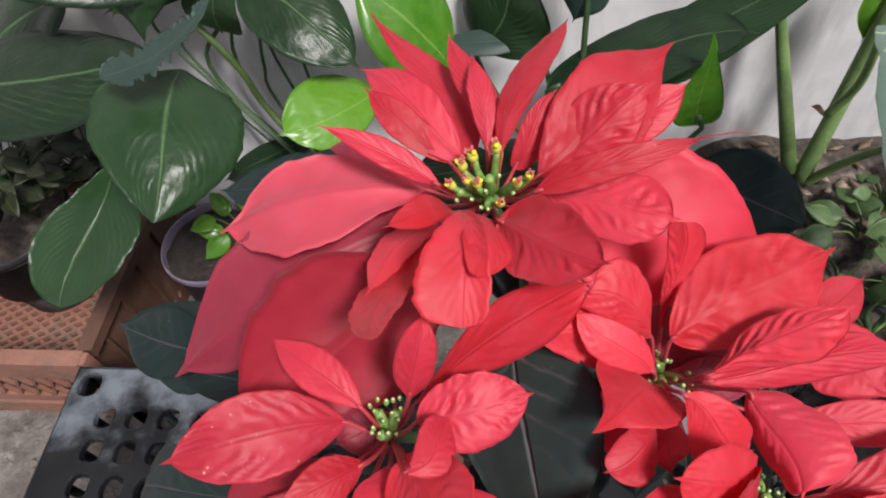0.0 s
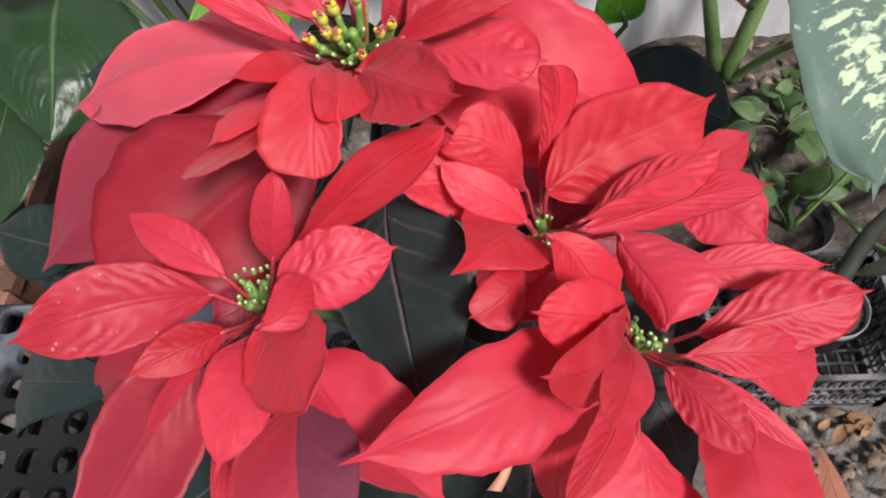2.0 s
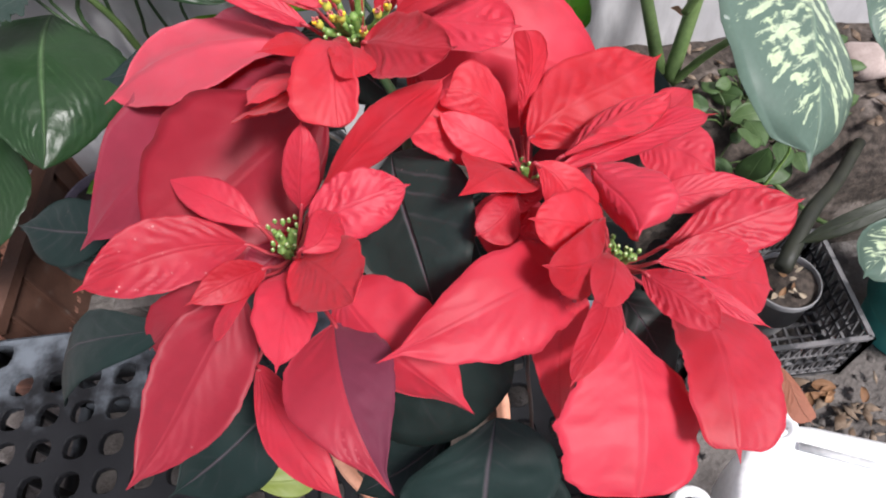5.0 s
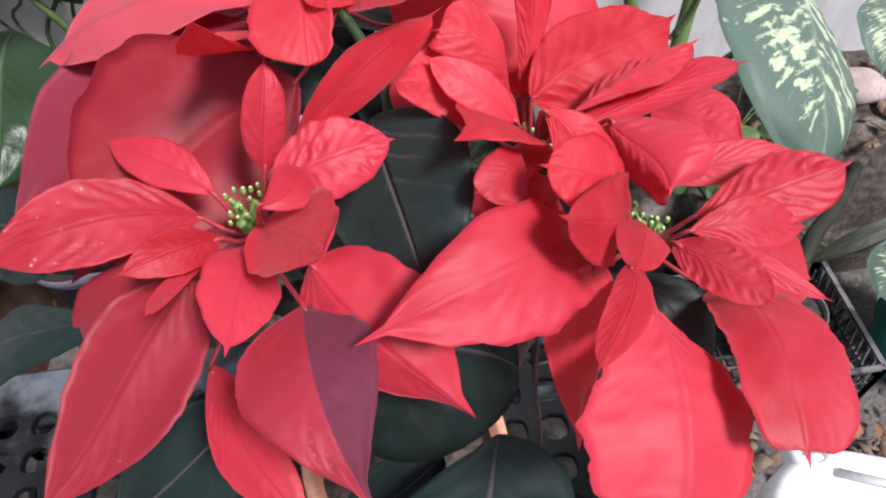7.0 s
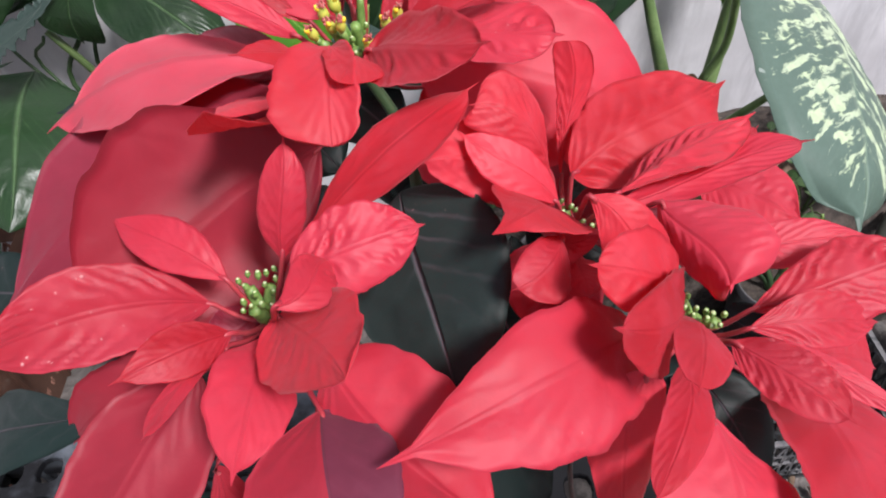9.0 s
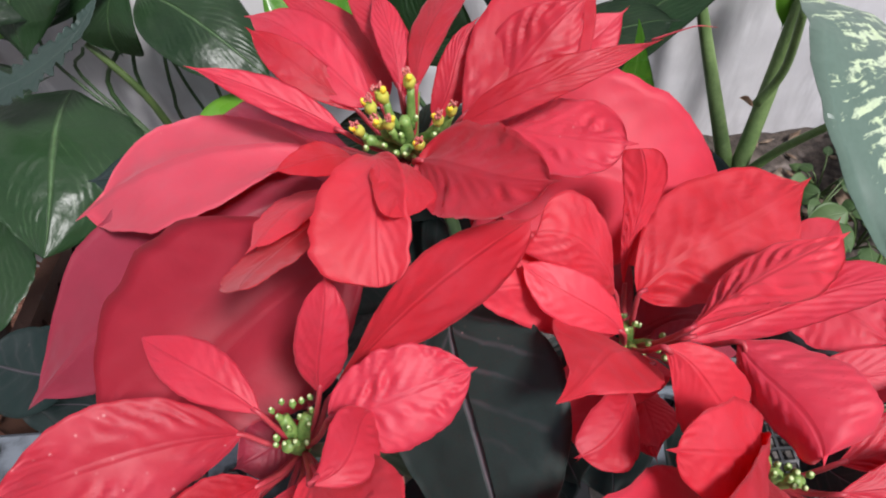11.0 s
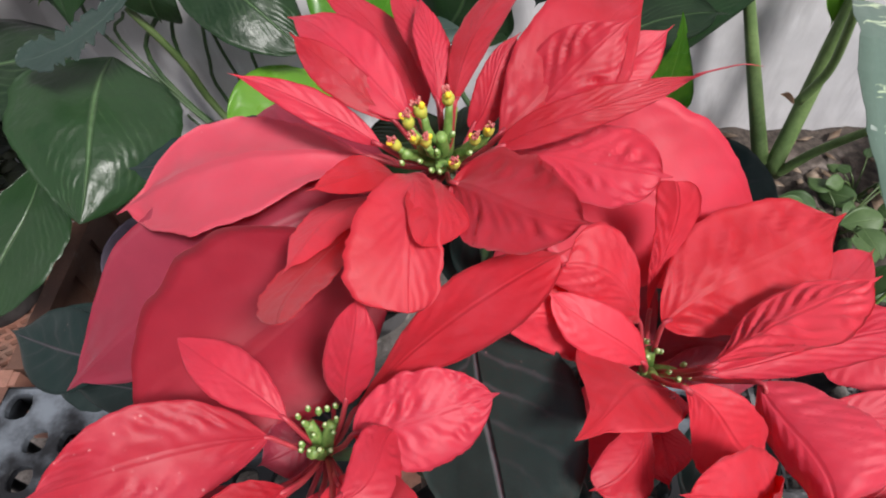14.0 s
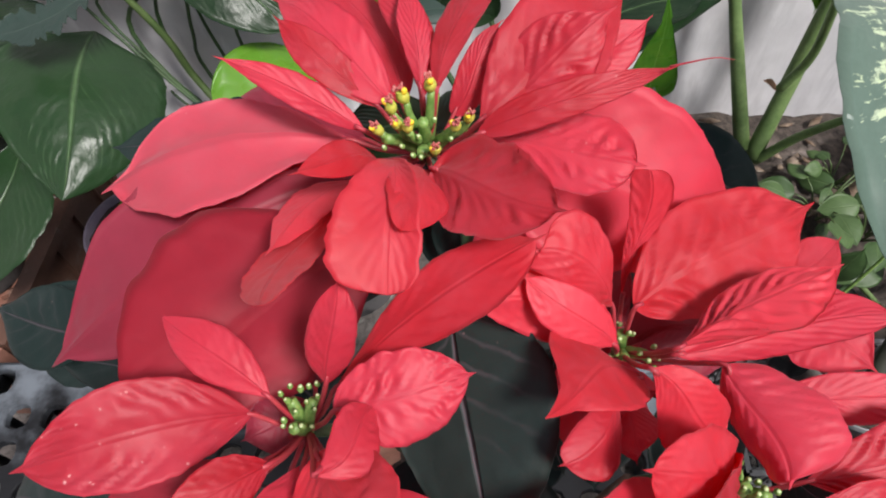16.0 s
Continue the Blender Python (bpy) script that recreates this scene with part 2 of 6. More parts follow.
BRACT = dict(rough=0.54, specular=0.54, rib_dip=0.25, veins=10, vein_amount=0.15, relief=0.0013, rib_width=0.08, vein_slant=0.7)
red = leaf_material("bract_red", (0.38, 0.008, 0.020), (0.61, 0.038, 0.076), (0.30, 0.008, 0.020), through=0.40, thru_col=(0.96, 0.014, 0.022), sheen=0.12, specks=0.6, speck_lo=0.66, bloom=(0.68, 0.095, 0.150), **BRACT)
red_spotted = leaf_material("bract_spotted_red", (0.36, 0.010, 0.022), (0.50, 0.034, 0.068), (0.30, 0.012, 0.024), through=0.38, thru_col=(0.96, 0.014, 0.022), sheen=0.12, specks=0.9, speck_lo=0.44, bloom=(0.68, 0.095, 0.150), **BRACT)
# younger, brighter red; also puts light into the colour of bracts facing off the sun
red_vivid = leaf_material("bract_vivid_red", (0.47, 0.011, 0.024), (0.70, 0.050, 0.086), (0.42, 0.010, 0.020), through=0.44, thru_col=(0.98, 0.016, 0.018), sheen=0.12, specks=0.5, speck_lo=0.66, bloom=(0.76, 0.12, 0.17), **BRACT)
# paler pink: the sky's sheen on a tilted bract, put into its colour
red_sky_sheen = leaf_material("bract_sky_sheen_pink", (0.47, 0.038, 0.068), (0.60, 0.072, 0.116), (0.46, 0.03, 0.06), through=0.36, thru_col=(0.95, 0.03, 0.04), sheen=0.14, specks=0.5, bloom=(0.68, 0.16, 0.215), **BRACT)
# older, lower bracts: darker reds, with some of their shade put into the colour
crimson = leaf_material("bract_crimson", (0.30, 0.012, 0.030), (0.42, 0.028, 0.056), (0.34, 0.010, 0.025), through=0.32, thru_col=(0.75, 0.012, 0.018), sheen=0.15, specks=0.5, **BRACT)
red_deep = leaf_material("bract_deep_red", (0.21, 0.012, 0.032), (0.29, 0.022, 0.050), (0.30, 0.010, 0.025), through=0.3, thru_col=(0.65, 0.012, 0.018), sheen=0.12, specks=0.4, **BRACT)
purple = leaf_material("bract_purple", (0.075, 0.016, 0.033), (0.15, 0.025, 0.050), (0.20, 0.05, 0.08), rough=0.62, specular=0.22, through=0.1, thru_col=(0.3, 0.02, 0.05),
                       veins=11, vein_amount=0.4, relief=0.0005, sheen=0.2, vein_slant=0.7)
BRACT_TONE = {"red": red, "vivid": red_vivid, "spotted": red_spotted, "dusty": red_sky_sheen, "crimson": crimson, "deep": red_deep}
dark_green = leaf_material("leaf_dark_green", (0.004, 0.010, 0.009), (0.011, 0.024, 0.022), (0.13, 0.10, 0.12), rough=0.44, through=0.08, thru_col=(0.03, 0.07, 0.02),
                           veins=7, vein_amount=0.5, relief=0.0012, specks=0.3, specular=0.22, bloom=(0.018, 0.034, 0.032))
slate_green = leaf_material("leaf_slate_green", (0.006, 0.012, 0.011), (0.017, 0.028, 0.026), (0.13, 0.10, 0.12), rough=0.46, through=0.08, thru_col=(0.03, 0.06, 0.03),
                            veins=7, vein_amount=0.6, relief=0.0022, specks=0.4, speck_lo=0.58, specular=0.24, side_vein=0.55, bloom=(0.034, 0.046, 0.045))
pale_green = leaf_material("leaf_pale_green", (0.15, 0.20, 0.035), (0.21, 0.26, 0.05), (0.32, 0.38, 0.13), rough=0.5, through=0.25, veins=8)
gloss_green = leaf_material("leaf_gloss_green", (0.005, 0.016, 0.006), (0.015, 0.041, 0.014), (0.12, 0.21, 0.09), rough=0.33, through=0.08, thru_col=(0.06, 0.2, 0.02),
                            veins=13, vein_amount=0.5, specular=0.34, relief=0.0034, vein_slant=1.1, side_vein=0.4, bloom=(0.024, 0.046, 0.018))
grey_green = leaf_material("leaf_grey_green", (0.015, 0.034, 0.027), (0.030, 0.058, 0.046), (0.10, 0.15, 0.11), rough=0.5, through=0.12, veins=11, relief=0.001, side_vein=0.1)
bright_green = leaf_material("leaf_bright_green", (0.05, 0.17, 0.014), (0.11, 0.27, 0.025), (0.30, 0.48, 0.12), rough=0.26, through=0.3, thru_col=(0.2, 0.5, 0.03),
                             veins=9, vein_amount=0.45, relief=0.001, vein_slant=0.9, bloom=(0.20, 0.34, 0.03), side_vein=0.25)
variegated = leaf_material("leaf_variegated", (0.066, 0.110, 0.084), (0.095, 0.150, 0.118), (0.2, 0.28, 0.2), rough=0.4, through=0.12, veins=10, vein_amount=0.5, relief=0.001,
                           blotch=(0.46, 0.55, 0.38), blotch_lo=0.69, vein_slant=0.5)
weed_green = leaf_material("leaf_weed", (0.036, 0.080, 0.022), (0.085, 0.15, 0.050), (0.22, 0.32, 0.14), rough=0.5, through=0.25, veins=6, relief=0.0006)
dull_green = leaf_material("leaf_dull_green", (0.006, 0.011, 0.003), (0.024, 0.030, 0.010), (0.10, 0.14, 0.06), rough=0.5, through=0.2, veins=6, relief=0.0006)
petiole_red = plain_material("petiole_red", (0.34, 0.02, 0.04), (0.42, 0.05, 0.06), 0.5, 60, relief=0.0002)
stem_brown = plain_material("stem_brown", (0.055, 0.03, 0.022), (0.10, 0.055, 0.035), 0.6, 80, relief=0.0006)
stem_green = plain_material("stem_green", (0.080, 0.140, 0.042), (0.150, 0.225, 0.080), 0.5, 30, relief=0.0006, dust=(0.26, 0.36, 0.14), dust_lo=0.54, dust_width=0.2)
# near-black for a shadowed stalk: the shade is in the colour
stem_shaded = plain_material("stem_shaded", (0.010, 0.012, 0.007), (0.022, 0.024, 0.014), 0.6, 30, relief=0.001)
stem_olive = plain_material("stem_olive", (0.05, 0.085, 0.025), (0.085, 0.13, 0.04), 0.5, 30, relief=0.0006)
stem_dark = plain_material("stem_dark_green", (0.025, 0.055, 0.02), (0.045, 0.085, 0.03), 0.5, 30, relief=0.0006)
bud_green = plain_material("bud_green", (0.11, 0.22, 0.045), (0.24, 0.37, 0.10), 0.45, 300, relief=0.0003)
bud_lime = plain_material("bud_lime", (0.36, 0.44, 0.07), (0.62, 0.58, 0.09), 0.45, 260, relief=0.0003)
bud_white = plain_material("bud_white", (0.42, 0.54, 0.24), (0.62, 0.70, 0.44), 0.5, 300, relief=0.0002)
bud_yellow = plain_material("bud_yellow", (0.78, 0.56, 0.03), (0.85, 0.70, 0.06), 0.4, 300, relief=0.0002)
bud_red = plain_material("bud_stamen_red", (0.34, 0.05, 0.05), (0.58, 0.20, 0.18), 0.5, 500, relief=0.0004)


def plaster_material():
    """Limewashed plaster: soft cloudy tones, streaks that run down, and fine grit."""
    m, n, l, p = material("plaster")
    geo = n.new("ShaderNodeTexCoord")
    stretch = node(n, "ShaderNodeMapping", Scale=(1.0, 1.0, 0.22))
    l.new(geo.outputs["Object"], stretch.inputs["Vector"])
    cloud = noise_out(n, l, 6, 5, geo.outputs["Object"])
    streak = noise_out(n, l, 16, 6, stretch.outputs[0], 0.6)
    grit = noise_out(n, l, 160, 4, geo.outputs["Object"])
    col = mix_colour(n, l, ramp(n, l, cloud, 0.3, 0.7), (0.50, 0.495, 0.51), (0.70, 0.695, 0.71))
    col = mix_colour(n, l, math_node(n, l, "MULTIPLY", ramp(n, l, streak, 0.50, 0.68), 0.75), col, (0.42, 0.415, 0.43))
    col = mix_colour(n, l, math_node(n, l, "MULTIPLY", ramp(n, l, streak, 0.30, 0.42, 1.0, 0.0), 0.8), col, (0.80, 0.80, 0.81))
    l.new(col, p.inputs["Base Color"])
    p.inputs["Roughness"].default_value = 0.85
    p.inputs["Specular IOR Level"].default_value = 0.2
    bump(n, l, math_node(n, l, "ADD", streak, math_node(n, l, "MULTIPLY", grit, 0.15)), 0.4, 0.004, p.inputs["Normal"])
    return m


plaster = plaster_material()
earth = plain_material("earth", (0.080, 0.070, 0.065), (0.17, 0.152, 0.143), 0.95, 22, relief=0.02, dust=(0.24, 0.225, 0.21), dust_lo=0.58, dust_scale=18, fine=120)
soil = plain_material("soil", (0.026, 0.020, 0.016), (0.085, 0.066, 0.055), 0.95, 90, relief=0.006, dust=(0.22, 0.185, 0.165), dust_lo=0.53, dust_scale=14, dust_width=0.2)
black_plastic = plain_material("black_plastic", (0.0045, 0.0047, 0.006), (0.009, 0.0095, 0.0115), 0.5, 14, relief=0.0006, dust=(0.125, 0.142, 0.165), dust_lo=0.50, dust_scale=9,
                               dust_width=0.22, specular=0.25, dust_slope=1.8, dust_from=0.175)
dark_plastic = plain_material("dark_plastic", (0.040, 0.041, 0.045), (0.075, 0.077, 0.082), 0.55, 20, relief=0.0006, specular=0.25, dust=(0.17, 0.165, 0.17), dust_lo=0.44, dust_scale=20)
orange_plastic = plain_material("orange_plastic", (0.17, 0.074, 0.052), (0.24, 0.115, 0.084), 0.55, 12, relief=0.001, dust=(0.15, 0.088, 0.068), dust_lo=0.48, dust_scale=16, dust_width=0.2)
# the crate's orange darkened: shade on its end sides put into the colour
shaded_orange_plastic = plain_material("shaded_orange_plastic", (0.060, 0.028, 0.019), (0.105, 0.052, 0.036), 0.55, 12, relief=0.001, dust=(0.13, 0.095, 0.08), dust_lo=0.58, dust_scale=16)
terracotta = plain_material("terracotta_plastic", (0.50, 0.22, 0.14), (0.58, 0.30, 0.20), 0.5, 18, relief=0.0006, dust=(0.45, 0.32, 0.27), dust_lo=0.58)
dark_soil = plain_material("damp_soil", (0.010, 0.007, 0.006), (0.030, 0.022, 0.018), 0.95, 90, relief=0.006, dust=(0.16, 0.12, 0.10), dust_lo=0.63, dust_scale=40, dust_width=0.1)
dark_grey_plastic = plain_material("dark_grey_plastic", (0.018, 0.018, 0.020), (0.035, 0.034, 0.036), 0.6, 20, relief=0.0006, specular=0.25, dust=(0.075, 0.07, 0.07), dust_lo=0.5, dust_scale=14)
grey_plastic = plain_material("grey_plastic", (0.20, 0.20, 0.21), (0.28, 0.28, 0.29), 0.5, 18, relief=0.0006, dust=(0.36, 0.35, 0.34), dust_lo=0.55, dust_scale=16)
white_plastic = plain_material("white_plastic", (0.78, 0.79, 0.80), (0.84, 0.85, 0.86), 0.35, 9, relief=0.0004, dust=(0.66, 0.67, 0.68), dust_lo=0.6, dust_scale=7)
# the stool's white greyed, so that the slot's shading lies in its colour
slot_shade = plain_material("slot_shade_plastic", (0.44, 0.45, 0.46), (0.54, 0.55, 0.56), 0.5, 40, relief=0.0004)
teal_plastic = plain_material("teal_plastic", (0.06, 0.42, 0.40), (0.09, 0.50, 0.47), 0.4, 15, relief=0.0004)
purple_plastic = plain_material("purple_grey_plastic", (0.12, 0.10, 0.14), (0.18, 0.15, 0.20), 0.5, 25, relief=0.0006, dust=(0.22, 0.19, 0.22), dust_lo=0.55, dust_scale=30)
dry_leaf = leaf_material("leaf_dry", (0.23, 0.115, 0.055), (0.36, 0.20, 0.10), (0.25, 0.12, 0.05), rough=0.7, through=0.15, veins=7, relief=0.001)
dry_red = leaf_material("leaf_dry_red", (0.20, 0.065, 0.040), (0.30, 0.110, 0.065), (0.16, 0.07, 0.04), rough=0.7, through=0.15, veins=7, relief=0.001)
dry_pale = leaf_material("leaf_dry_pale", (0.34, 0.26, 0.18), (0.48, 0.40, 0.30), (0.3, 0.22, 0.15), rough=0.8, through=0.1, veins=7, relief=0.001)

# ---- the ground and the wall ----
FLOOR = 0.2
WALL_Y = 0.80


def ground_sheet():
    verts, faces = [], []
    xs = [-30, -8, -3] + [-2 + 0.05 * i for i in range(81)] + [3, 8, 30]
    ys = [-30, -8, -3] + [-1 + 0.05 * i for i in range(47)] + [3, 8, 30]
    for y in ys:
        for x in xs:
            z = 0.012 * noise.noise((x * 3, y * 3, 0)) + 0.006 * noise.noise((x * 11, y * 11, 2))
            verts.append((x, y, FLOOR + z))
    w = len(xs)
    for j in range(len(ys) - 1):
        for i in range(w - 1):
            faces.append((j * w + i, j * w + i + 1, (j + 1) * w + i + 1, (j + 1) * w + i))
    return mesh_from("ground", verts, faces)


tagged(part("ground", ground_sheet(), earth), "bare grey-brown earth with grit and stains", "ground", kind="structure")
tagged(part("wall_back", block(0, WALL_Y + 0.075, 1.4, 7.0, 0.15, 2.6, 0.01), plaster), "weathered white plastered garden wall", "wall", kind="structure")


# added wall, out of view, that keeps sky light off the left side
tagged(part("unseen_wall_left", block(-1.675, -0.6, 1.4, 0.15, 2.8, 2.6, 0.01), plaster), "unseen plaster wall added on the left, holding off the sky", "wall", kind="structure")


def pebbles():
    rng = random.Random(4)
    pieces = []
    for _ in range(900):
        if rng.random() < 0.5:
            x, y = rng.uniform(-1.5, -0.7), rng.uniform(0.0, 0.5)
        else:
            x, y = rng.uniform(0.35, 1.2), rng.uniform(0.0, 0.9)
        r = rng.uniform(0.003, 0.011)
        v = [(x + r * math.cos(a) * rng.uniform(0.6, 1.2), y + r * math.sin(a) * rng.uniform(0.6, 1.2), FLOOR + 0.003) for a in (0.3, 1.9, 3.4, 4.9)]
        v.append((x, y, FLOOR + 0.006 + r * rng.uniform(0.4, 1.0)))
        pieces.append((v, [(0, 1, 4), (1, 2, 4), (2, 3, 4), (3, 0, 4)]))
    return join(*pieces)


tagged(part("gravel", mesh_from("gravel", *pebbles()), earth), "loose grey grit scattered over the earth", "gravel", kind="stuff")

# ---- leaves and bracts ----
FACING = Vector((0, -0.42, 0.91))
COUNT = [0]


def blade(base, tip, width, roll, sag, cup, peak=0.42, ripple=0.0, vee=0.0, wave=0.05, acute=1.0, ns=30, nu=14, thick=0.0006, twist=0.0, lean=0.0, full=0.64, fold=0.0, straight=0.2):
    """A leaf blade from its base to its tip: face turned by roll degrees about its length, midrib arched by sag of the length,
    edges raised (cup > 0) or lowered, folded along the midrib by vee. Points are relative to the base."""
    COUNT[0] += 1
    seed = COUNT[0] * 3.7
    c = Vector(tip) - Vector(base)
    length = c.length
    c.normalize()
    n = (FACING - c * FACING.dot(c)).normalized()
    n.rotate(Matrix.Rotation(radians(roll), 3, c))
    s = n.cross(c)
    q = math.log(0.5) / math.log(peak)
    verts, uvs, faces, slots = [], [], [], []
    if ripple:
        ns, nu = 84, 22
    for layer in (0, 1):
        for i in range(ns + 1):
            f = i / ns
            f -= 0.55 * math.sin(2 * math.pi * f) / (2 * math.pi)
            fb = min(1.0, f / (1.0 - 0.06 * acute))
            k = full + 0.6 * min(acute, 1.0) * max(0.0, (fb - 0.68) / 0.32) ** 1.5
            w = max(math.sin(math.pi * fb ** q), 0.0) ** k * width / 2
            if f > peak:
                w += straight * ((1 - f) / (1 - peak) * width / 2 - w)
            w = max(w, min(1.0, 5 * f) * 0.42 * min(acute, 1.0) * width * (1 - f) ** 1.15 * min(1.0, 3 * f)) if f > 0.7 else w
            tw = radians(twist) * (f - 0.3)
            sf, nf = s * math.cos(tw) + n * math.sin(tw), n * math.cos(tw) - s * math.sin(tw)
            centre = c * (length * f) + n * (sag * length * 4 * f * (1 - f))
            centre += s * (lean * length * math.sin(math.pi * f ** q))
            centre += s * (0.015 * length * noise.noise((f * 1.7, seed, 0.3)))
            for j in range(nu + 1):
                u = -1 + 2 * j / nu
                edge = 1 + wave * noise.noise((f * 3.6, seed, 13 if u > 0 else 18)) + wave * noise.noise((f * 7, seed, 3 if u > 0 else 8)) + 0.6 * wave * noise.noise((f * 19, seed, 5 if u > 0 else 9))
                a = abs(u)
                h = cup * width / 2 * u * u + vee * width / 2 * a
                h += 0.012 * width * noise.noise((f * 11, u * 4, seed + 40)) * min(1.0, 4 * f)
                h -= fold * width / 2 * max(0.0, -u - 0.12)
                h += 0.045 * width * noise.noise((f * 3.2, u * 1.3, seed)) + 0.022 * width * a * math.sin(f * 9 + seed + 2 * u)
                h += ripple * 0.0010 * max(0.12, noise.noise((f * 4.5, u * 2.2, seed + 7)) + 0.35) * math.sin(2 * math.pi * (f * 13 - a * 2.6 + 0.5 * noise.noise((f * 6, u * 3, seed + 3))) + (0 if u > 0 else 2.1)) * min(1, a * 3) * min(1, (1 - a) * 4 + 0.2) * min(1.0, f * 5) * min(1.0, (1 - f) * 4)
                v = centre + sf * (u * w * edge) + nf * (h * min(1.0, 6 * w / width)) - n * (thick * layer)
                verts.append(v)
                uvs.append((0.5 + 0.5 * u, f))
    row, sheet = nu + 1, (ns + 1) * (nu + 1)
    for layer in (0, 1):
        for i in range(ns):
            for j in range(nu):
                a = layer * sheet + i * row + j
                face = (a, a + 1, a + row + 1, a + row)
                faces.append(face[::-1] if layer == 0 else face)
                slots.append(1 if j >= nu // 2 else 0)
    for i in range(ns):
        for j in (0, nu):
            a = i * row + j
            faces.append((a, a + row, a + row + sheet, a + sheet))
            slots.append(0)
    return verts, faces, uvs, slots


def with_stalk(bl, stalk_points, r0, r1, slot, offset):
    verts, faces, uvs, slots = bl
    tv, tf = tube(stalk_points, r0, r1, 6, 8, offset)
    n = len(verts)
    return verts + tv, faces + [tuple(i + n for i in fc) for fc in tf], uvs + [(0.5, 0.1)] * len(tv), slots + [slot] * len(tf)


poin = thing("poinsettia", (-0.035, 0.145, 0.61), "red-bracted potted poinsettia with four open flower heads", "potted plant")
poinsettia_pot = thing("flower_pot", (-0.035, 0.145, 0.478), "salmon plastic flower pot standing on the black crate", "flower pot")


def flower_head(at, foot, knobs):
    """The stalk's end with its short branching arms; bracts and cyathia are its parts."""
    at = Vector(at)
    pieces = []
    for k in knobs:
        k = Vector(k)
        pieces.append(tube([at, at.lerp(k, 0.6) + Vector((0, 0, 0.002)), k], 0.0029, 0.0022, 7, 6, at))
    head = part("flower_head", mesh_from("flower_head", *join(*pieces)), bud_green, poin, "", at)
    part("peduncle", mesh_from("peduncle", *tube([foot, Vector(foot).lerp(at, 0.5) + Vector((0.006, 0.004, 0)), at], 0.0034, 0.0026, 8, 10, at)), stem_dark, head, "dark green stalk", at)
    return head


head_a = flower_head((-0.017, 0.222, 0.998), (0.0, 0.195, 0.93), ((-0.031, 0.208, 1.022), (-0.016, 0.213, 1.026), (-0.012, 0.229, 1.026), (0.0, 0.214, 1.022), (-0.016, 0.200, 1.022)))
head_b = flower_head((0.064, 0.152, 0.948), (0.05, 0.16, 0.90), ((0.063, 0.153, 0.964), (0.063, 0.141, 0.962), (0.073, 0.143, 0.962)))
head_c = flower_head((-0.060, 0.110, 0.967), (-0.03, 0.125, 0.90), ((-0.064, 0.116, 0.982), (-0.055, 0.116, 0.982), (-0.061, 0.105, 0.982)))
head_d = flower_head((0.100, 0.094, 0.948), (0.07, 0.11, 0.90), ((0.096, 0.099, 0.964), (0.099, 0.092, 0.963), (0.106, 0.089, 0.963)))


def bract(head, base, tip, width, roll, sag, cup, two_tone=False, deep=False, **shape):
    shape.setdefault("ripple", 0.4)
    bl = blade(base, tip, width, roll, sag, cup, thick=0.00022, ns=54, nu=16, **shape)
    h, b = Vector(head.location) + Vector(poin.location), Vector(base)
    ahead = (Vector(tip) - b).normalized()
    bl = with_stalk(bl, [h, h.lerp(b, 0.6) - Vector((0, 0, 0.003)), b, b + ahead * 0.004], 0.0011, 0.0009, 2, b)
    if not two_tone:
        bl = (*bl[:3], [0 if s == 1 else s for s in bl[3]])
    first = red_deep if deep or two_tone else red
    return part("bract", mesh_from("bract", *bl), [first, purple, petiole_red], head, "red bract turning purple along one half" if two_tone else "", base)


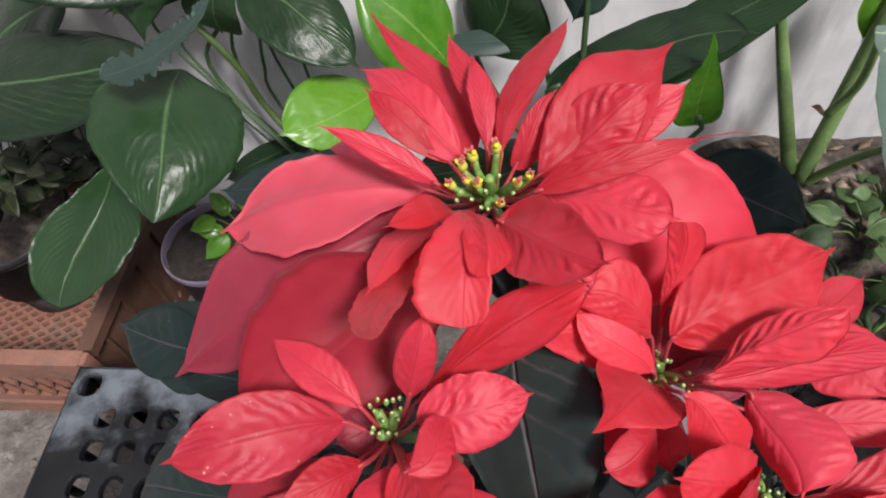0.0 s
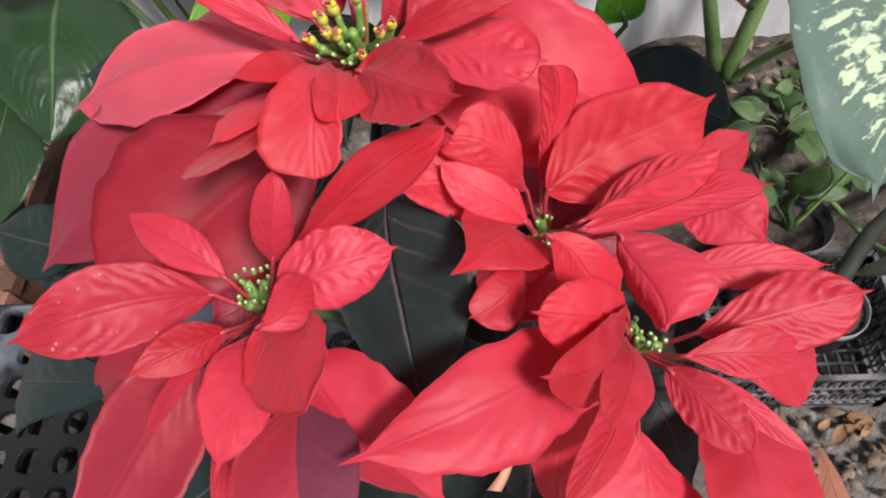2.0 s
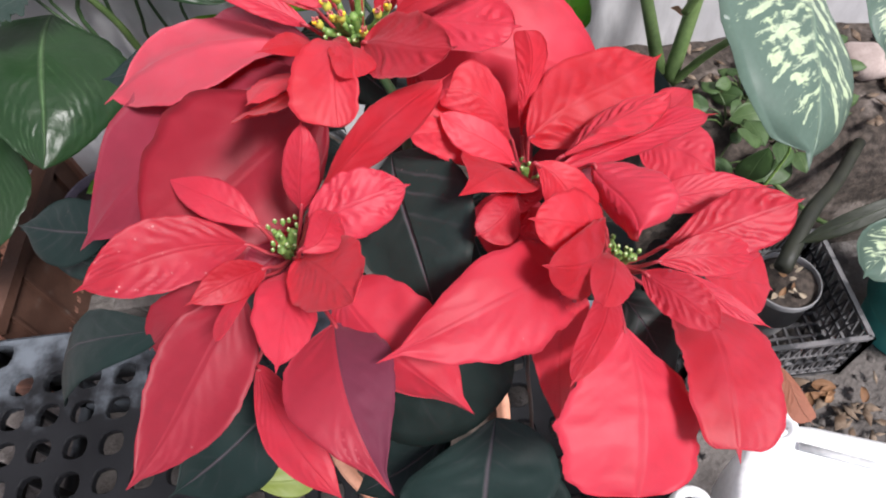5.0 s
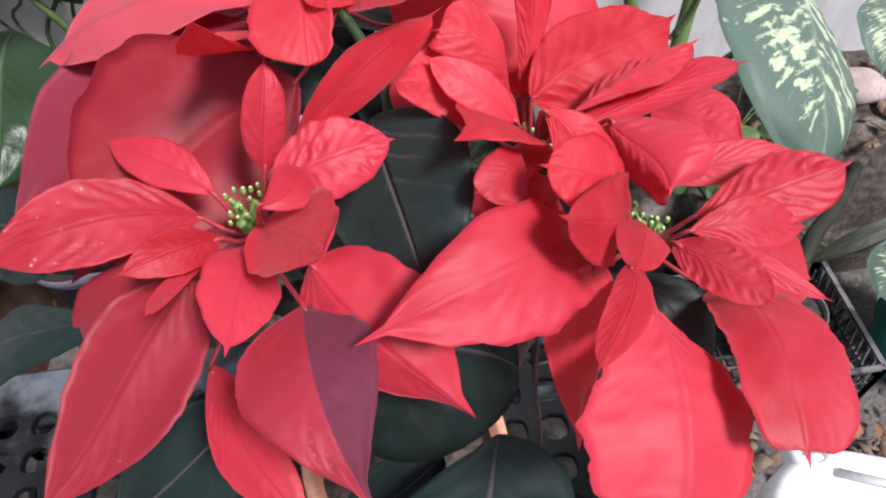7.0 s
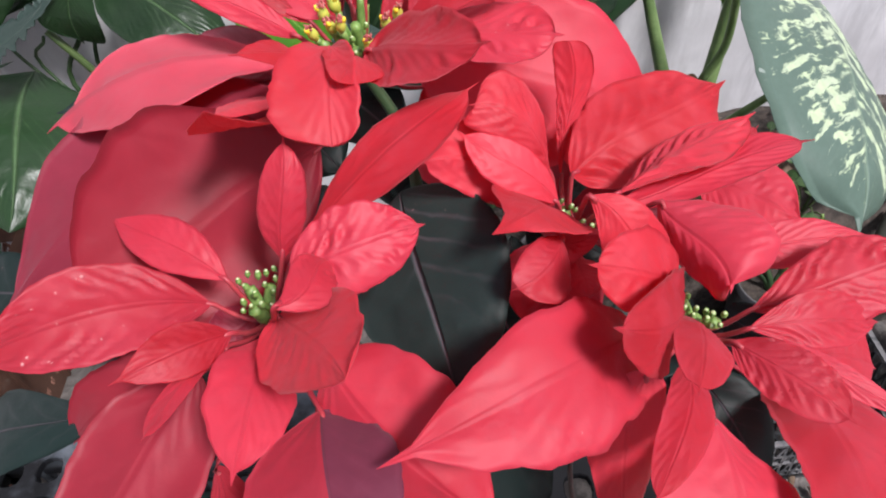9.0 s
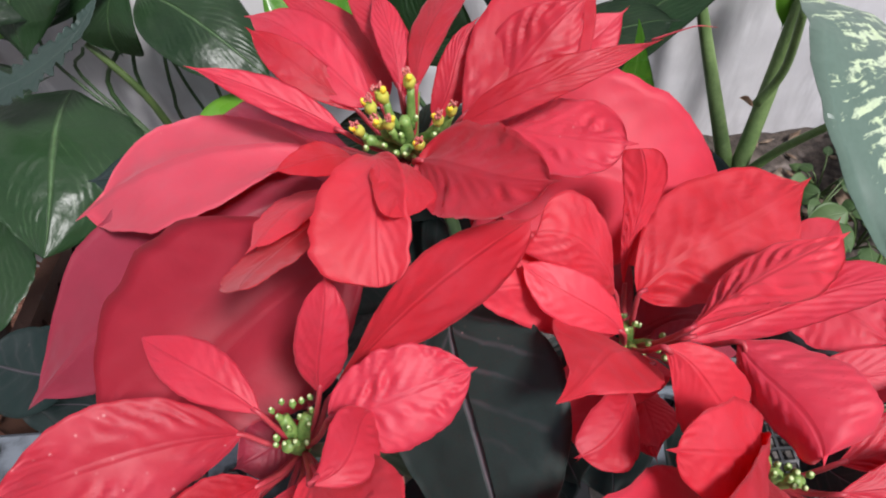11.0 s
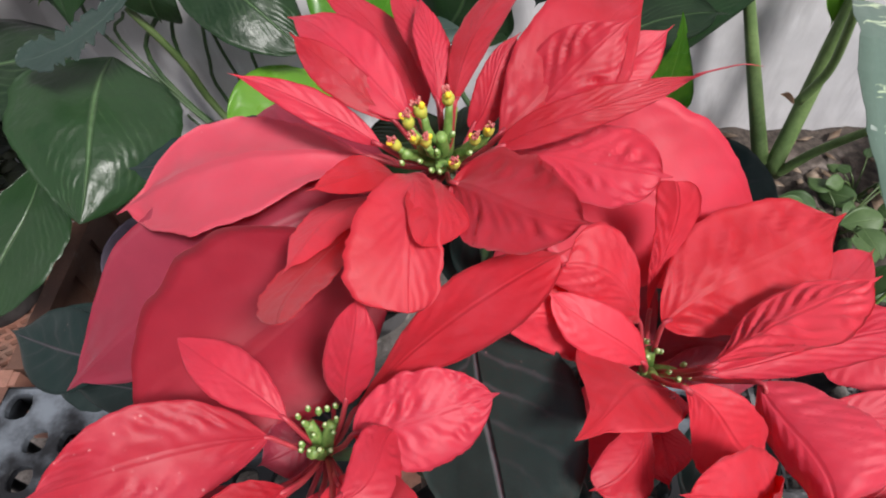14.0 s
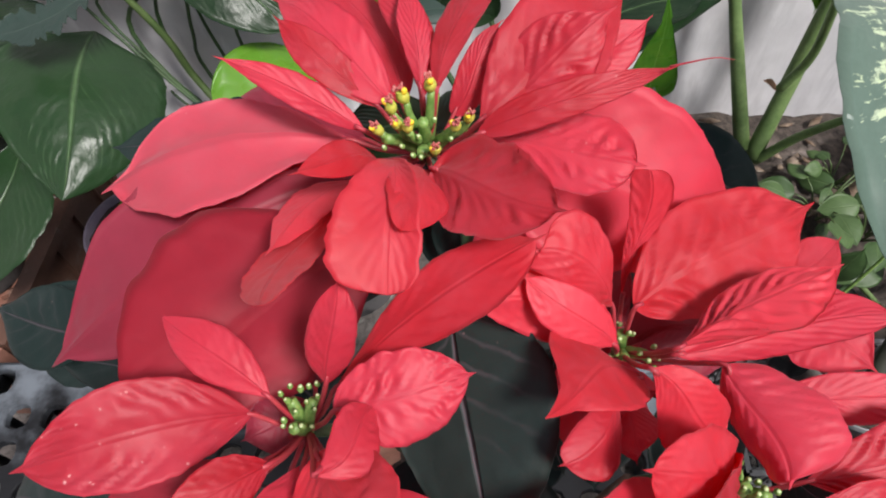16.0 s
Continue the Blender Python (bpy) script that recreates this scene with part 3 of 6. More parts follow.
def petal(base, tip, width, roll, sag, cup, rise, fall, skew=0.0, lean=0.0, hook=0.0, twist=0.0, vee=0.0, thorn=1, ripple=0.4, wave=0.06, nod=0.0, torn=0.0, ns=64, nu=16, thick=0.00022):
    """A bract: its outline swells as f to the power rise and closes as 1 - f to the power fall, wider on one side by skew, and ends in a
    short drawn point; the midrib arches by sag and swings by lean and hook; cup and vee bend the halves. Points are relative to the base."""
    COUNT[0] += 1
    seed = COUNT[0] * 3.7
    c = Vector(tip) - Vector(base)
    length = c.length
    c.normalize()
    n = (FACING - c * FACING.dot(c)).normalized()
    n.rotate(Matrix.Rotation(radians(roll), 3, c))
    s = n.cross(c)
    peak = rise / (rise + fall)
    norm = peak ** rise * (1 - peak) ** fall
    if ripple > 0.8:
        ns, nu = 84, 22
    verts, uvs, faces, slots = [], [], [], []
    for layer in (0, 1):
        for i in range(ns + 1):
            f = i / ns
            f -= 0.6 * math.sin(2 * math.pi * f) / (2 * math.pi)
            g = min(1.0, f / (1 - 0.06 * thorn))
            w = g ** rise * (1 - g) ** fall / norm * width / 2
            if thorn and f > 0.8:
                w = max(w, 0.10 * width * (1 - f) / 0.2)
            tw = radians(twist) * (f - 0.3)
            sf, nf = s * math.cos(tw) + n * math.sin(tw), n * math.cos(tw) - s * math.sin(tw)
            centre = c * (length * f) + n * (length * (4 * f * (1 - f) * sag + nod * f ** 4 * (1 - f)))
            centre += s * (length * (4 * f * (1 - f) * lean + 10 * f * (1 - f) * (f - 0.5) * hook))
            for j in range(nu + 1):
                u = -1 + 2 * j / nu
                a = abs(u)
                edge = 1 + wave * (noise.noise((f * 4, seed, 13 if u > 0 else 18)) + noise.noise((f * 9, seed, 3 if u > 0 else 8)) + 0.7 * noise.noise((f * 22, seed, 5 if u > 0 else 9)))
                if torn:
                    edge *= 1 - torn * max(0.0, 0.25 + noise.noise((f * 21, seed, 2 if u > 0 else 6)) + 0.6 * noise.noise((f * 47, seed, 1 if u > 0 else 7)))
                h = width / 2 * (cup * u * u + vee * a)
                h += 0.012 * width * noise.noise((f * 11, u * 4, seed + 40)) * min(1.0, 4 * f)
                h += 0.04 * width * noise.noise((f * 3.2, u * 1.3, seed)) * a + 0.02 * width * a * math.sin(f * 9 + seed + 2 * u)
                fold = math.sin(2 * math.pi * (f * 8.5 - a * 2.7 + 0.55 * noise.noise((f * 6, u * 3, seed + 3))) + (0 if u > 0 else 2.1))
                fade = min(1, a * 3) * min(1, (1 - a) * 4 + 0.15) * min(1.0, f * 5) * min(1.0, (1 - f) * 4)
                h += ripple * 0.0016 * max(0.10, noise.noise((f * 4.5, u * 2.2, seed + 7)) + 0.38) * fold * fade
                v = centre + sf * (u * w * edge * (1 + skew * (1 if u > 0 else -1))) + nf * (h * min(1.0, 6 * w / width)) - n * (thick * layer)
                verts.append(v)
                uvs.append((0.5 + 0.5 * u, f))
    row, sheet = nu + 1, (ns + 1) * (nu + 1)
    for layer in (0, 1):
        for i in range(ns):
            for j in range(nu):
                a = layer * sheet + i * row + j
                face = (a, a + 1, a + row + 1, a + row)
                faces.append(face[::-1] if layer == 0 else face)
                slots.append(1 if j >= nu // 2 else 0)
    for i in range(ns):
        for j in (0, nu):
            a = i * row + j
            faces.append((a, a + row, a + row + sheet, a + sheet))
            slots.append(0)
    return verts, faces, uvs, slots


def petal_bract(head, base, tip, width, roll, sag, cup, rise, fall, two_tone=False, tone="red", **shape):
    bl = petal(base, tip, width, roll, sag, cup, rise, fall, **shape)
    h, b = Vector(head.location) + Vector(poin.location), Vector(base)
    ahead = (Vector(tip) - b).normalized() * 0.004
    bl = with_stalk(bl, [h, h.lerp(b, 0.6) - Vector((0, 0, 0.003)), b, b + ahead], 0.0011, 0.0009, 2, b)
    if not two_tone:
        bl = (*bl[:3], [0 if s == 1 else s for s in bl[3]])
    return part("bract", mesh_from("bract", *bl), [crimson if two_tone else BRACT_TONE[tone], purple, petiole_red], head, "red bract turning purple along one half" if two_tone else "", base)


LEAF_STYLE = {"dark": dark_green, "slate": slate_green, "pale": pale_green, "gloss": gloss_green, "bright": bright_green, "grey": grey_green, "variegated": variegated, "olive": dull_green, "withered": dry_red, "weed": weed_green}


def leaf(plant, base, tip, width, roll, sag, cup, style, label="", stalk=False, **shape):
    shape.setdefault("wave", 0.02)
    shape.setdefault("thick", 0.0004)
    bl = blade(base, tip, width, roll, sag, cup, **shape)
    bl = (*bl[:3], [0] * len(bl[3]))
    if stalk:
        root, at = Vector(plant.location), Vector(base)
        knee = Vector((root.x + 0.35 * (at.x - root.x), root.y + 0.35 * (at.y - root.y), 0.62 * root.z + 0.38 * at.z))
        ahead = (Vector(tip) - at).normalized()
        bl = with_stalk(bl, [root, knee, at - Vector((0, 0, 0.02)), at + ahead * 0.02], 0.0048, 0.0034, 1, at)
    return part("leaf", mesh_from("leaf", *bl), [LEAF_STYLE[style], stem_dark], plant, label, base)


def petal_leaf(plant, base, tip, width, roll, sag, cup, rise, fall, style, label="", stalk=False, **shape):
    shape.setdefault("wave", 0.02)
    bl = petal(base, tip, width, roll, sag, cup, rise, fall, thick=0.0004, ripple=0.3, **shape)
    bl = (*bl[:3], [0] * len(bl[3]))
    if stalk:
        root, at = Vector(plant.location), Vector(base)
        knee = Vector((root.x + 0.35 * (at.x - root.x), root.y + 0.35 * (at.y - root.y), 0.62 * root.z + 0.38 * at.z))
        bl = with_stalk(bl, [root, knee, at - Vector((0, 0, 0.02)), at + (Vector(tip) - at).normalized() * 0.02], 0.0048, 0.0034, 1, at)
    return part("leaf", mesh_from("leaf", *bl), [LEAF_STYLE[style], stem_dark], plant, label, base)


petal_bract(head_a, (-0.0493, 0.2234, 1.0064), (-0.1564, 0.2012, 0.9993), 0.0607, 26.4, 0.166, 0.372, 1.01, 0.86, skew=0.06, lean=0.028, hook=0.012, twist=-5.0, vee=-0.45, wave=0.08, tone='dusty')
petal_bract(head_a, (-0.0389, 0.2092, 1.0256), (-0.0948, 0.2246, 1.0514), 0.0131, -16.8, 0.004, 0.092, 0.85, 1.03, skew=-0.02, lean=-0.036, hook=-0.003, twist=-3.1, vee=-0.22)
petal_bract(head_a, (-0.0303, 0.2276, 1.0228), (-0.0873, 0.2842, 1.0342), 0.0265, -2.2, 0.123, 0.145, 0.75, 0.94, skew=-0.00, lean=-0.037, hook=-0.027, twist=-1.6, vee=-0.22)
petal_bract(head_a, (-0.0353, 0.2272, 1.0206), (-0.0784, 0.2563, 1.0458), 0.0171, 2.9, 0.060, 0.134, 1.01, 0.87, skew=0.02, lean=0.018, hook=0.003, twist=-1.8, vee=-0.22)
petal_bract(head_a, (-0.0269, 0.2343, 1.0168), (-0.0929, 0.3469, 1.0274), 0.0208, 7.4, 0.011, 0.099, 0.57, 1.09, skew=-0.03, lean=-0.053, hook=0.051, twist=3.0, vee=-0.22)
petal_bract(head_a, (-0.0171, 0.2312, 1.0219), (-0.0411, 0.3073, 1.0381), 0.0172, 2.8, 0.053, 0.104, 0.81, 0.93, skew=-0.03, lean=-0.039, hook=0.059, twist=1.8, vee=-0.22)
petal_bract(head_a, (-0.0179, 0.2307, 1.0260), (-0.0269, 0.2819, 1.0432), 0.0130, 3.1, 0.077, 0.100, 1.10, 0.96, skew=-0.01, lean=-0.025, hook=0.009, twist=1.8, vee=-0.22)
petal_bract(head_a, (-0.0109, 0.2249, 1.0308), (0.0234, 0.3284, 1.0286), 0.0187, -15.2, 0.072, 0.137, 0.88, 0.97, skew=0.01, lean=0.017, hook=-0.037, twist=-4.6, vee=-0.22)
petal_bract(head_a, (0.0058, 0.2192, 1.0193), (0.0773, 0.3048, 1.0275), 0.0508, 19.1, 0.061, 0.046, 1.14, 1.24, skew=0.03, lean=0.002, hook=0.025, twist=-2.4, vee=-0.22, ripple=0.8)
petal_bract(head_a, (0.0065, 0.2288, 1.0091), (0.0614, 0.2553, 1.0455), 0.0373, 0.1, 0.049, 0.076, 1.09, 1.03, skew=-0.01, lean=-0.011, hook=0.040, twist=4.5, vee=-0.22, ripple=1.5)
petal_bract(head_a, (-0.0055, 0.2351, 1.0079), (0.0164, 0.2626, 1.0354), 0.0146, 2.5, 0.076, 0.123, 0.46, 0.74, skew=-0.02, lean=0.013, hook=0.074, twist=0.0, vee=-0.22)
petal_bract(head_a, (0.0051, 0.1993, 1.0319), (0.0784, 0.2149, 1.0490), 0.0143, 8.0, 0.090, 0.101, 0.66, 0.98, skew=-0.00, lean=0.003, hook=-0.014, twist=0.2, vee=-0.12)
petal_bract(head_a, (0.0032, 0.2103, 1.0203), (0.0669, 0.1881, 1.0256), 0.0361, -14.5, 0.040, 0.170, 1.21, 0.59, skew=0.04, lean=-0.006, hook=-0.016, twist=1.7, vee=-0.22, ripple=1.4)
petal_bract(head_a, (0.0082, 0.2326, 0.9963), (0.1323, 0.2186, 0.9451), 0.0810, 20.3, 0.175, 0.155, 0.67, 0.98, skew=0.01, lean=0.007, hook=-0.011, twist=1.6, vee=-0.22, ripple=0.3)
petal_bract(head_a, (-0.0108, 0.1830, 1.0325), (0.0326, 0.1460, 1.0539), 0.0348, -2.8, 0.056, 0.488, 0.48, 0.60, skew=0.02, lean=-0.043, hook=-0.040, twist=10.0, vee=-0.50, ripple=0.6)
petal_bract(head_a, (-0.0188, 0.1979, 1.0170), (-0.0177, 0.1458, 1.0458), 0.0230, -23.8, 0.111, 0.191, 0.91, 0.65, skew=0.03, lean=0.039, hook=-0.001, twist=-5.7, vee=-0.22, thorn=0, tone='vivid')
petal_bract(head_a, (-0.0298, 0.1938, 1.0250), (-0.0228, 0.1307, 1.0319), 0.0295, -8.6, 0.253, 0.382, 1.12, 0.24, skew=-0.31, lean=0.051, hook=-0.045, twist=-3.3, vee=-0.22, thorn=0, wave=0.14, tone='vivid')
petal_bract(head_a, (-0.0343, 0.2108, 1.0034), (-0.0571, 0.1682, 1.0466), 0.0158, -5.7, 0.103, 0.144, 0.83, 0.78, skew=-0.01, lean=-0.021, hook=0.038, twist=-2.0, vee=-0.22, tone='vivid')
petal_bract(head_a, (-0.0396, 0.2135, 0.9929), (-0.0592, 0.1364, 1.0455), 0.0168, 2.5, -0.006, 0.047, 0.84, 1.03, skew=-0.05, lean=-0.092, hook=0.035, twist=-3.1, vee=-0.22, wave=0.12, tone='vivid')
petal_bract(head_a, (-0.0412, 0.2114, 0.9953), (-0.0476, 0.1053, 1.0698), 0.0206, 4.9, -0.053, 0.165, 1.02, 0.75, skew=-0.03, lean=-0.085, hook=-0.011, twist=9.3, vee=-0.22, thorn=0, wave=0.2, tone='vivid')
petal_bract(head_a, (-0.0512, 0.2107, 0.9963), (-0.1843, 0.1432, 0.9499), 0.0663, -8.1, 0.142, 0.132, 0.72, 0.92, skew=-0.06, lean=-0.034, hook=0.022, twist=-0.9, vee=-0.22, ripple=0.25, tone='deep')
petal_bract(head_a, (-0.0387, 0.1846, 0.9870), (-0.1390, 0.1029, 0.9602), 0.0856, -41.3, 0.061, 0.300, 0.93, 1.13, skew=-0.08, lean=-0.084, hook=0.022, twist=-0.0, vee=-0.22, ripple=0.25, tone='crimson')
petal_bract(head_b, (0.0555, 0.1355, 0.9862), (0.0199, 0.1477, 1.0180), 0.0183, -4.2, 0.132, 0.137, 0.95, 0.68, skew=0.01, lean=0.008, hook=0.042, twist=4.2, vee=-0.22, tone='vivid')
petal_bract(head_b, (0.0634, 0.1244, 0.9846), (0.0252, 0.0961, 1.0184), 0.0426, 34.4, 0.109, 0.143, 1.00, 1.68, skew=-0.17, lean=-0.087, hook=0.090, twist=-19.4, vee=-0.22, tone='vivid')
petal_bract(head_b, (0.0649, 0.1536, 0.9827), (0.1485, 0.2075, 0.9793), 0.0506, 7.1, 0.024, 0.024, 0.79, 0.64, skew=-0.02, lean=0.012, hook=-0.036, twist=-2.0, vee=-0.22, ripple=1.5, tone='vivid')
petal_bract(head_b, (0.0756, 0.1330, 0.9895), (0.1417, 0.1659, 0.9941), 0.0296, -48.9, 0.015, 0.138, 1.23, 0.88, skew=-0.12, lean=0.024, hook=-0.015, twist=26.4, vee=-0.22, ripple=1.2, tone='vivid')
petal_bract(head_b, (0.0767, 0.1342, 0.9820), (0.1534, 0.1414, 0.9985), 0.0200, -19.1, -0.027, 0.176, 0.80, 0.48, skew=0.07, lean=0.041, hook=0.042, twist=-2.4, vee=-0.22, ripple=0.4, tone='red')
petal_bract(head_b, (0.0639, 0.1657, 0.9675), (0.0684, 0.1896, 1.0219), 0.0165, 2.0, -0.073, 0.099, 1.38, 0.25, skew=-0.01, lean=-0.047, hook=-0.065, twist=-1.9, vee=-0.22, thorn=0, ripple=0.8, tone='vivid')
petal_bract(head_b, (0.0562, 0.1530, 0.9853), (0.0231, 0.1519, 1.0251), 0.0258, -3.7, 0.159, -0.041, 0.87, 0.22, skew=-0.20, lean=-0.101, hook=-0.088, twist=-0.7, vee=-0.22, ripple=0.8, tone='vivid')
petal_bract(head_b, (0.0558, 0.1388, 0.9839), (0.0039, 0.1357, 1.0148), 0.0320, -8.3, -0.002, 0.008, 0.62, 0.63, skew=-0.11, lean=-0.132, hook=-0.030, twist=-3.6, vee=-0.22, ripple=0.7, tone='vivid')
petal_bract(head_b, (0.0607, 0.1168, 1.0085), (0.0928, 0.1063, 0.9786), 0.0274, 19.6, 0.082, 0.076, 1.08, 0.52, skew=-0.13, lean=-0.043, hook=-0.116, twist=-3.9, vee=-0.22, tone='vivid')
petal_bract(head_b, (0.0907, 0.1266, 0.9906), (0.1031, 0.0847, 0.9869), 0.0318, 30.6, 0.021, -0.782, 0.43, 0.22, skew=0.26, lean=0.069, hook=0.091, twist=4.4, vee=0.12, ripple=0.6, tone='red')
petal_bract(head_c, (-0.0773, 0.1107, 0.9818), (-0.1468, 0.0827, 1.0007), 0.0359, 5.9, 0.182, 0.243, 0.87, 0.81, skew=-0.01, lean=-0.016, hook=0.010, twist=-3.9, vee=-0.22, tone='spotted', ripple=0.9)
petal_bract(head_c, (-0.0688, 0.1135, 0.9904), (-0.1139, 0.1424, 1.0014), 0.0194, -1.9, 0.102, 0.140, 0.98, 1.02, skew=-0.03, lean=-0.021, hook=0.026, twist=2.2, vee=-0.22, tone='red')
petal_bract(head_c, (-0.0480, 0.1166, 0.9954), (-0.0388, 0.1364, 1.0344), 0.0171, 5.3, 0.077, 0.098, 0.74, 0.71, skew=-0.01, lean=-0.007, hook=-0.029, twist=2.5, vee=-0.22, tone='red')
petal_bract(head_c, (-0.0422, 0.1040, 1.0026), (0.0045, 0.1173, 1.0037), 0.0303, 5.2, 0.130, 0.231, 0.58, 0.63, skew=-0.01, lean=-0.008, hook=0.012, twist=-6.8, vee=-0.22, ripple=1.3)
petal_bract(head_c, (-0.0423, 0.0792, 1.0162), (-0.0277, 0.1050, 1.0047), 0.0173, 1.2, 0.138, 0.090, 0.94, 0.91, skew=-0.05, lean=-0.064, hook=0.143, twist=6.3, vee=-0.22, thorn=0)
petal_bract(head_c, (-0.0483, 0.0926, 0.9942), (-0.0183, 0.0461, 1.0279), 0.0359, -4.7, 0.004, 0.275, 0.73, 0.77, skew=0.02, lean=0.022, hook=0.010, twist=7.0, vee=-0.22, thorn=0, tone='vivid')
petal_bract(head_c, (-0.0551, 0.0920, 0.9839), (-0.0546, 0.0331, 1.0006), 0.0281, -31.6, 0.088, 0.110, 0.87, 0.84, skew=0.00, lean=-0.015, hook=-0.004, twist=1.0, vee=-0.22)
petal_bract(head_c, (-0.0371, 0.0661, 0.9756), (-0.0137, -0.0114, 0.9747), 0.0483, -13.6, 0.120, 0.142, 0.66, 1.14, skew=-0.06, lean=-0.067, hook=-0.012, twist=-1.6, vee=-0.22, two_tone=True, ripple=0.5)
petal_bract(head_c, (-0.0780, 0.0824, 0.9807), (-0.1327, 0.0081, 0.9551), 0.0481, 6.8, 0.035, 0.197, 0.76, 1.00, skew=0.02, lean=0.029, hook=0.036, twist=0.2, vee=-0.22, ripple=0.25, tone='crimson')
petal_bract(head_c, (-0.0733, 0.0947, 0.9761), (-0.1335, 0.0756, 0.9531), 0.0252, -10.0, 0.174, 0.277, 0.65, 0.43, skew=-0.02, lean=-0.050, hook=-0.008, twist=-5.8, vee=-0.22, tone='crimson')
petal_bract(head_c, (-0.0641, 0.0902, 0.9910), (-0.0934, 0.0659, 1.0060), 0.0183, -3.5, 0.105, 0.098, 0.93, 1.07, skew=-0.02, lean=-0.004, hook=0.008, twist=-3.3, vee=-0.22)
petal_bract(head_c, (-0.0675, 0.0904, 0.9837), (-0.0748, 0.0420, 1.0152), 0.0080, 0.7, -0.029, 0.105, 0.92, 0.68, skew=-0.01, lean=-0.081, hook=0.027, twist=-2.7, vee=-0.22)
petal_bract(head_c, (-0.0327, 0.0779, 0.9843), (0.0206, 0.0292, 0.9394), 0.0488, 18.0, 0.118, -0.057, 0.66, 1.22, skew=0.06, lean=-0.006, hook=0.020, twist=-0.1, vee=-0.22)
petal_bract(head_c, (-0.0459, 0.1156, 0.9922), (0.0290, 0.1526, 1.0345), 0.0270, -11.1, 0.060, 0.067, 1.46, 0.65, skew=-0.03, lean=0.032, hook=-0.002, twist=-28.0, vee=-0.15, tone='vivid', ripple=0.6)
petal_bract(head_d, (0.0832, 0.0969, 0.9468), (-0.0170, 0.0386, 0.9879), 0.0473, -12.8, 0.206, 0.216, 1.19, 1.02, skew=0.14, lean=-0.052, hook=0.007, twist=-13.4, vee=-0.22, wave=0.1, ripple=0.7)
petal_bract(head_d, (0.0918, 0.0951, 0.9735), (0.0538, 0.0592, 1.0158), 0.0344, -39.9, 0.124, 0.083, 0.52, 0.71, skew=0.06, lean=0.045, hook=0.011, twist=12.8, vee=-0.22)
petal_bract(head_d, (0.0918, 0.0904, 0.9689), (0.0765, 0.0448, 0.9978), 0.0213, -5.7, 0.125, 0.079, 0.82, 0.63, skew=0.02, lean=0.024, hook=-0.016, twist=-2.5, vee=-0.22)
petal_bract(head_d, (0.1218, 0.0958, 0.9574), (0.1973, 0.1112, 0.9620), 0.0332, -9.2, 0.014, 0.104, 1.09, 0.63, skew=-0.01, lean=-0.010, hook=0.006, twist=5.0, vee=-0.22, ripple=1.2)
petal_bract(head_d, (0.1145, 0.0833, 0.9656), (0.1730, 0.0906, 0.9467), 0.0216, 8.3, 0.117, 0.174, 0.98, 0.98, skew=0.02, lean=0.027, hook=-0.016, twist=-2.9, vee=-0.22, ripple=0.9)
petal_bract(head_d, (0.1069, 0.0785, 0.9660), (0.1319, 0.0425, 0.9694), 0.0213, 3.7, 0.056, 0.135, 0.68, 0.59, skew=0.02, lean=0.019, hook=0.011, twist=1.2, vee=-0.22, ripple=0.7)
petal_bract(head_d, (0.1170, 0.0758, 0.9697), (0.1557, 0.0439, 0.9634), 0.0095, 4.9, 0.038, 0.099, 0.72, 0.78, skew=0.00, lean=-0.006, hook=-0.012, twist=1.2, vee=-0.22)
petal_bract(head_d, (0.1351, 0.0811, 0.9235), (0.1298, -0.0078, 0.9450), 0.0465, -2.5, 0.193, 0.113, 0.43, 0.25, skew=0.16, lean=0.024, hook=-0.023, twist=-25.1, vee=-0.22, ripple=0.25, wave=0.09)
petal_bract(head_d, (0.0945, 0.0571, 0.9557), (0.0864, -0.0141, 0.9341), 0.0736, -18.3, 0.094, 0.120, 0.74, 0.29, skew=-0.08, lean=0.030, hook=-0.009, twist=1.8, vee=-0.22, thorn=0, ripple=0.25, wave=0.09)
petal_bract(head_d, (0.0899, 0.0737, 0.9623), (0.0605, 0.0220, 0.9781), 0.0164, 7.7, 0.052, 0.134, 0.52, 0.63, skew=0.02, lean=0.051, hook=-0.026, twist=-0.6, vee=-0.22)
petal_bract(head_d, (0.0724, 0.0673, 0.9732), (0.0638, 0.0282, 0.8906), 0.0247, -0.5, 0.046, 0.113, 0.43, 1.15, skew=-0.04, lean=-0.052, hook=0.035, twist=-0.5, vee=-0.22, tone='vivid')
petal_bract(head_d, (0.0922, 0.0979, 0.9785), (0.0521, 0.0822, 1.0156), 0.0289, -15.8, 0.126, 0.186, 0.86, 0.52, skew=-0.01, lean=0.007, hook=-0.012, twist=1.0, vee=-0.22, ripple=0.7, tone='vivid')
petal_bract(head_b, (0.0521, 0.1140, 0.9916), (0.0300, 0.0879, 0.9992), 0.0212, -20.9, 0.157, 0.175, 1.00, 0.51, skew=0.08, lean=0.064, hook=0.041, twist=-1.4, vee=-0.22)
bract(head_a, (0.027, 0.248, 1.000), (0.085, 0.285, 1.019), 0.025, 10, 0, 0.1, lean=-0.02, peak=0.61)
bract(head_b, (0.113, 0.167, 0.950), (0.179, 0.217, 0.940), 0.024, 0, 0.05, 0.1, lean=-0.03, peak=0.66)
bract(head_b, (0.134, 0.181, 0.945), (0.169, 0.143, 0.945), 0.039, 0, 0.05, 0, lean=0.04, peak=0.53)
bract(head_b, (0.121, 0.132, 0.945), (0.192, 0.130, 0.950), 0.021, 0, 0.05, 0, lean=0.01, peak=0.50)
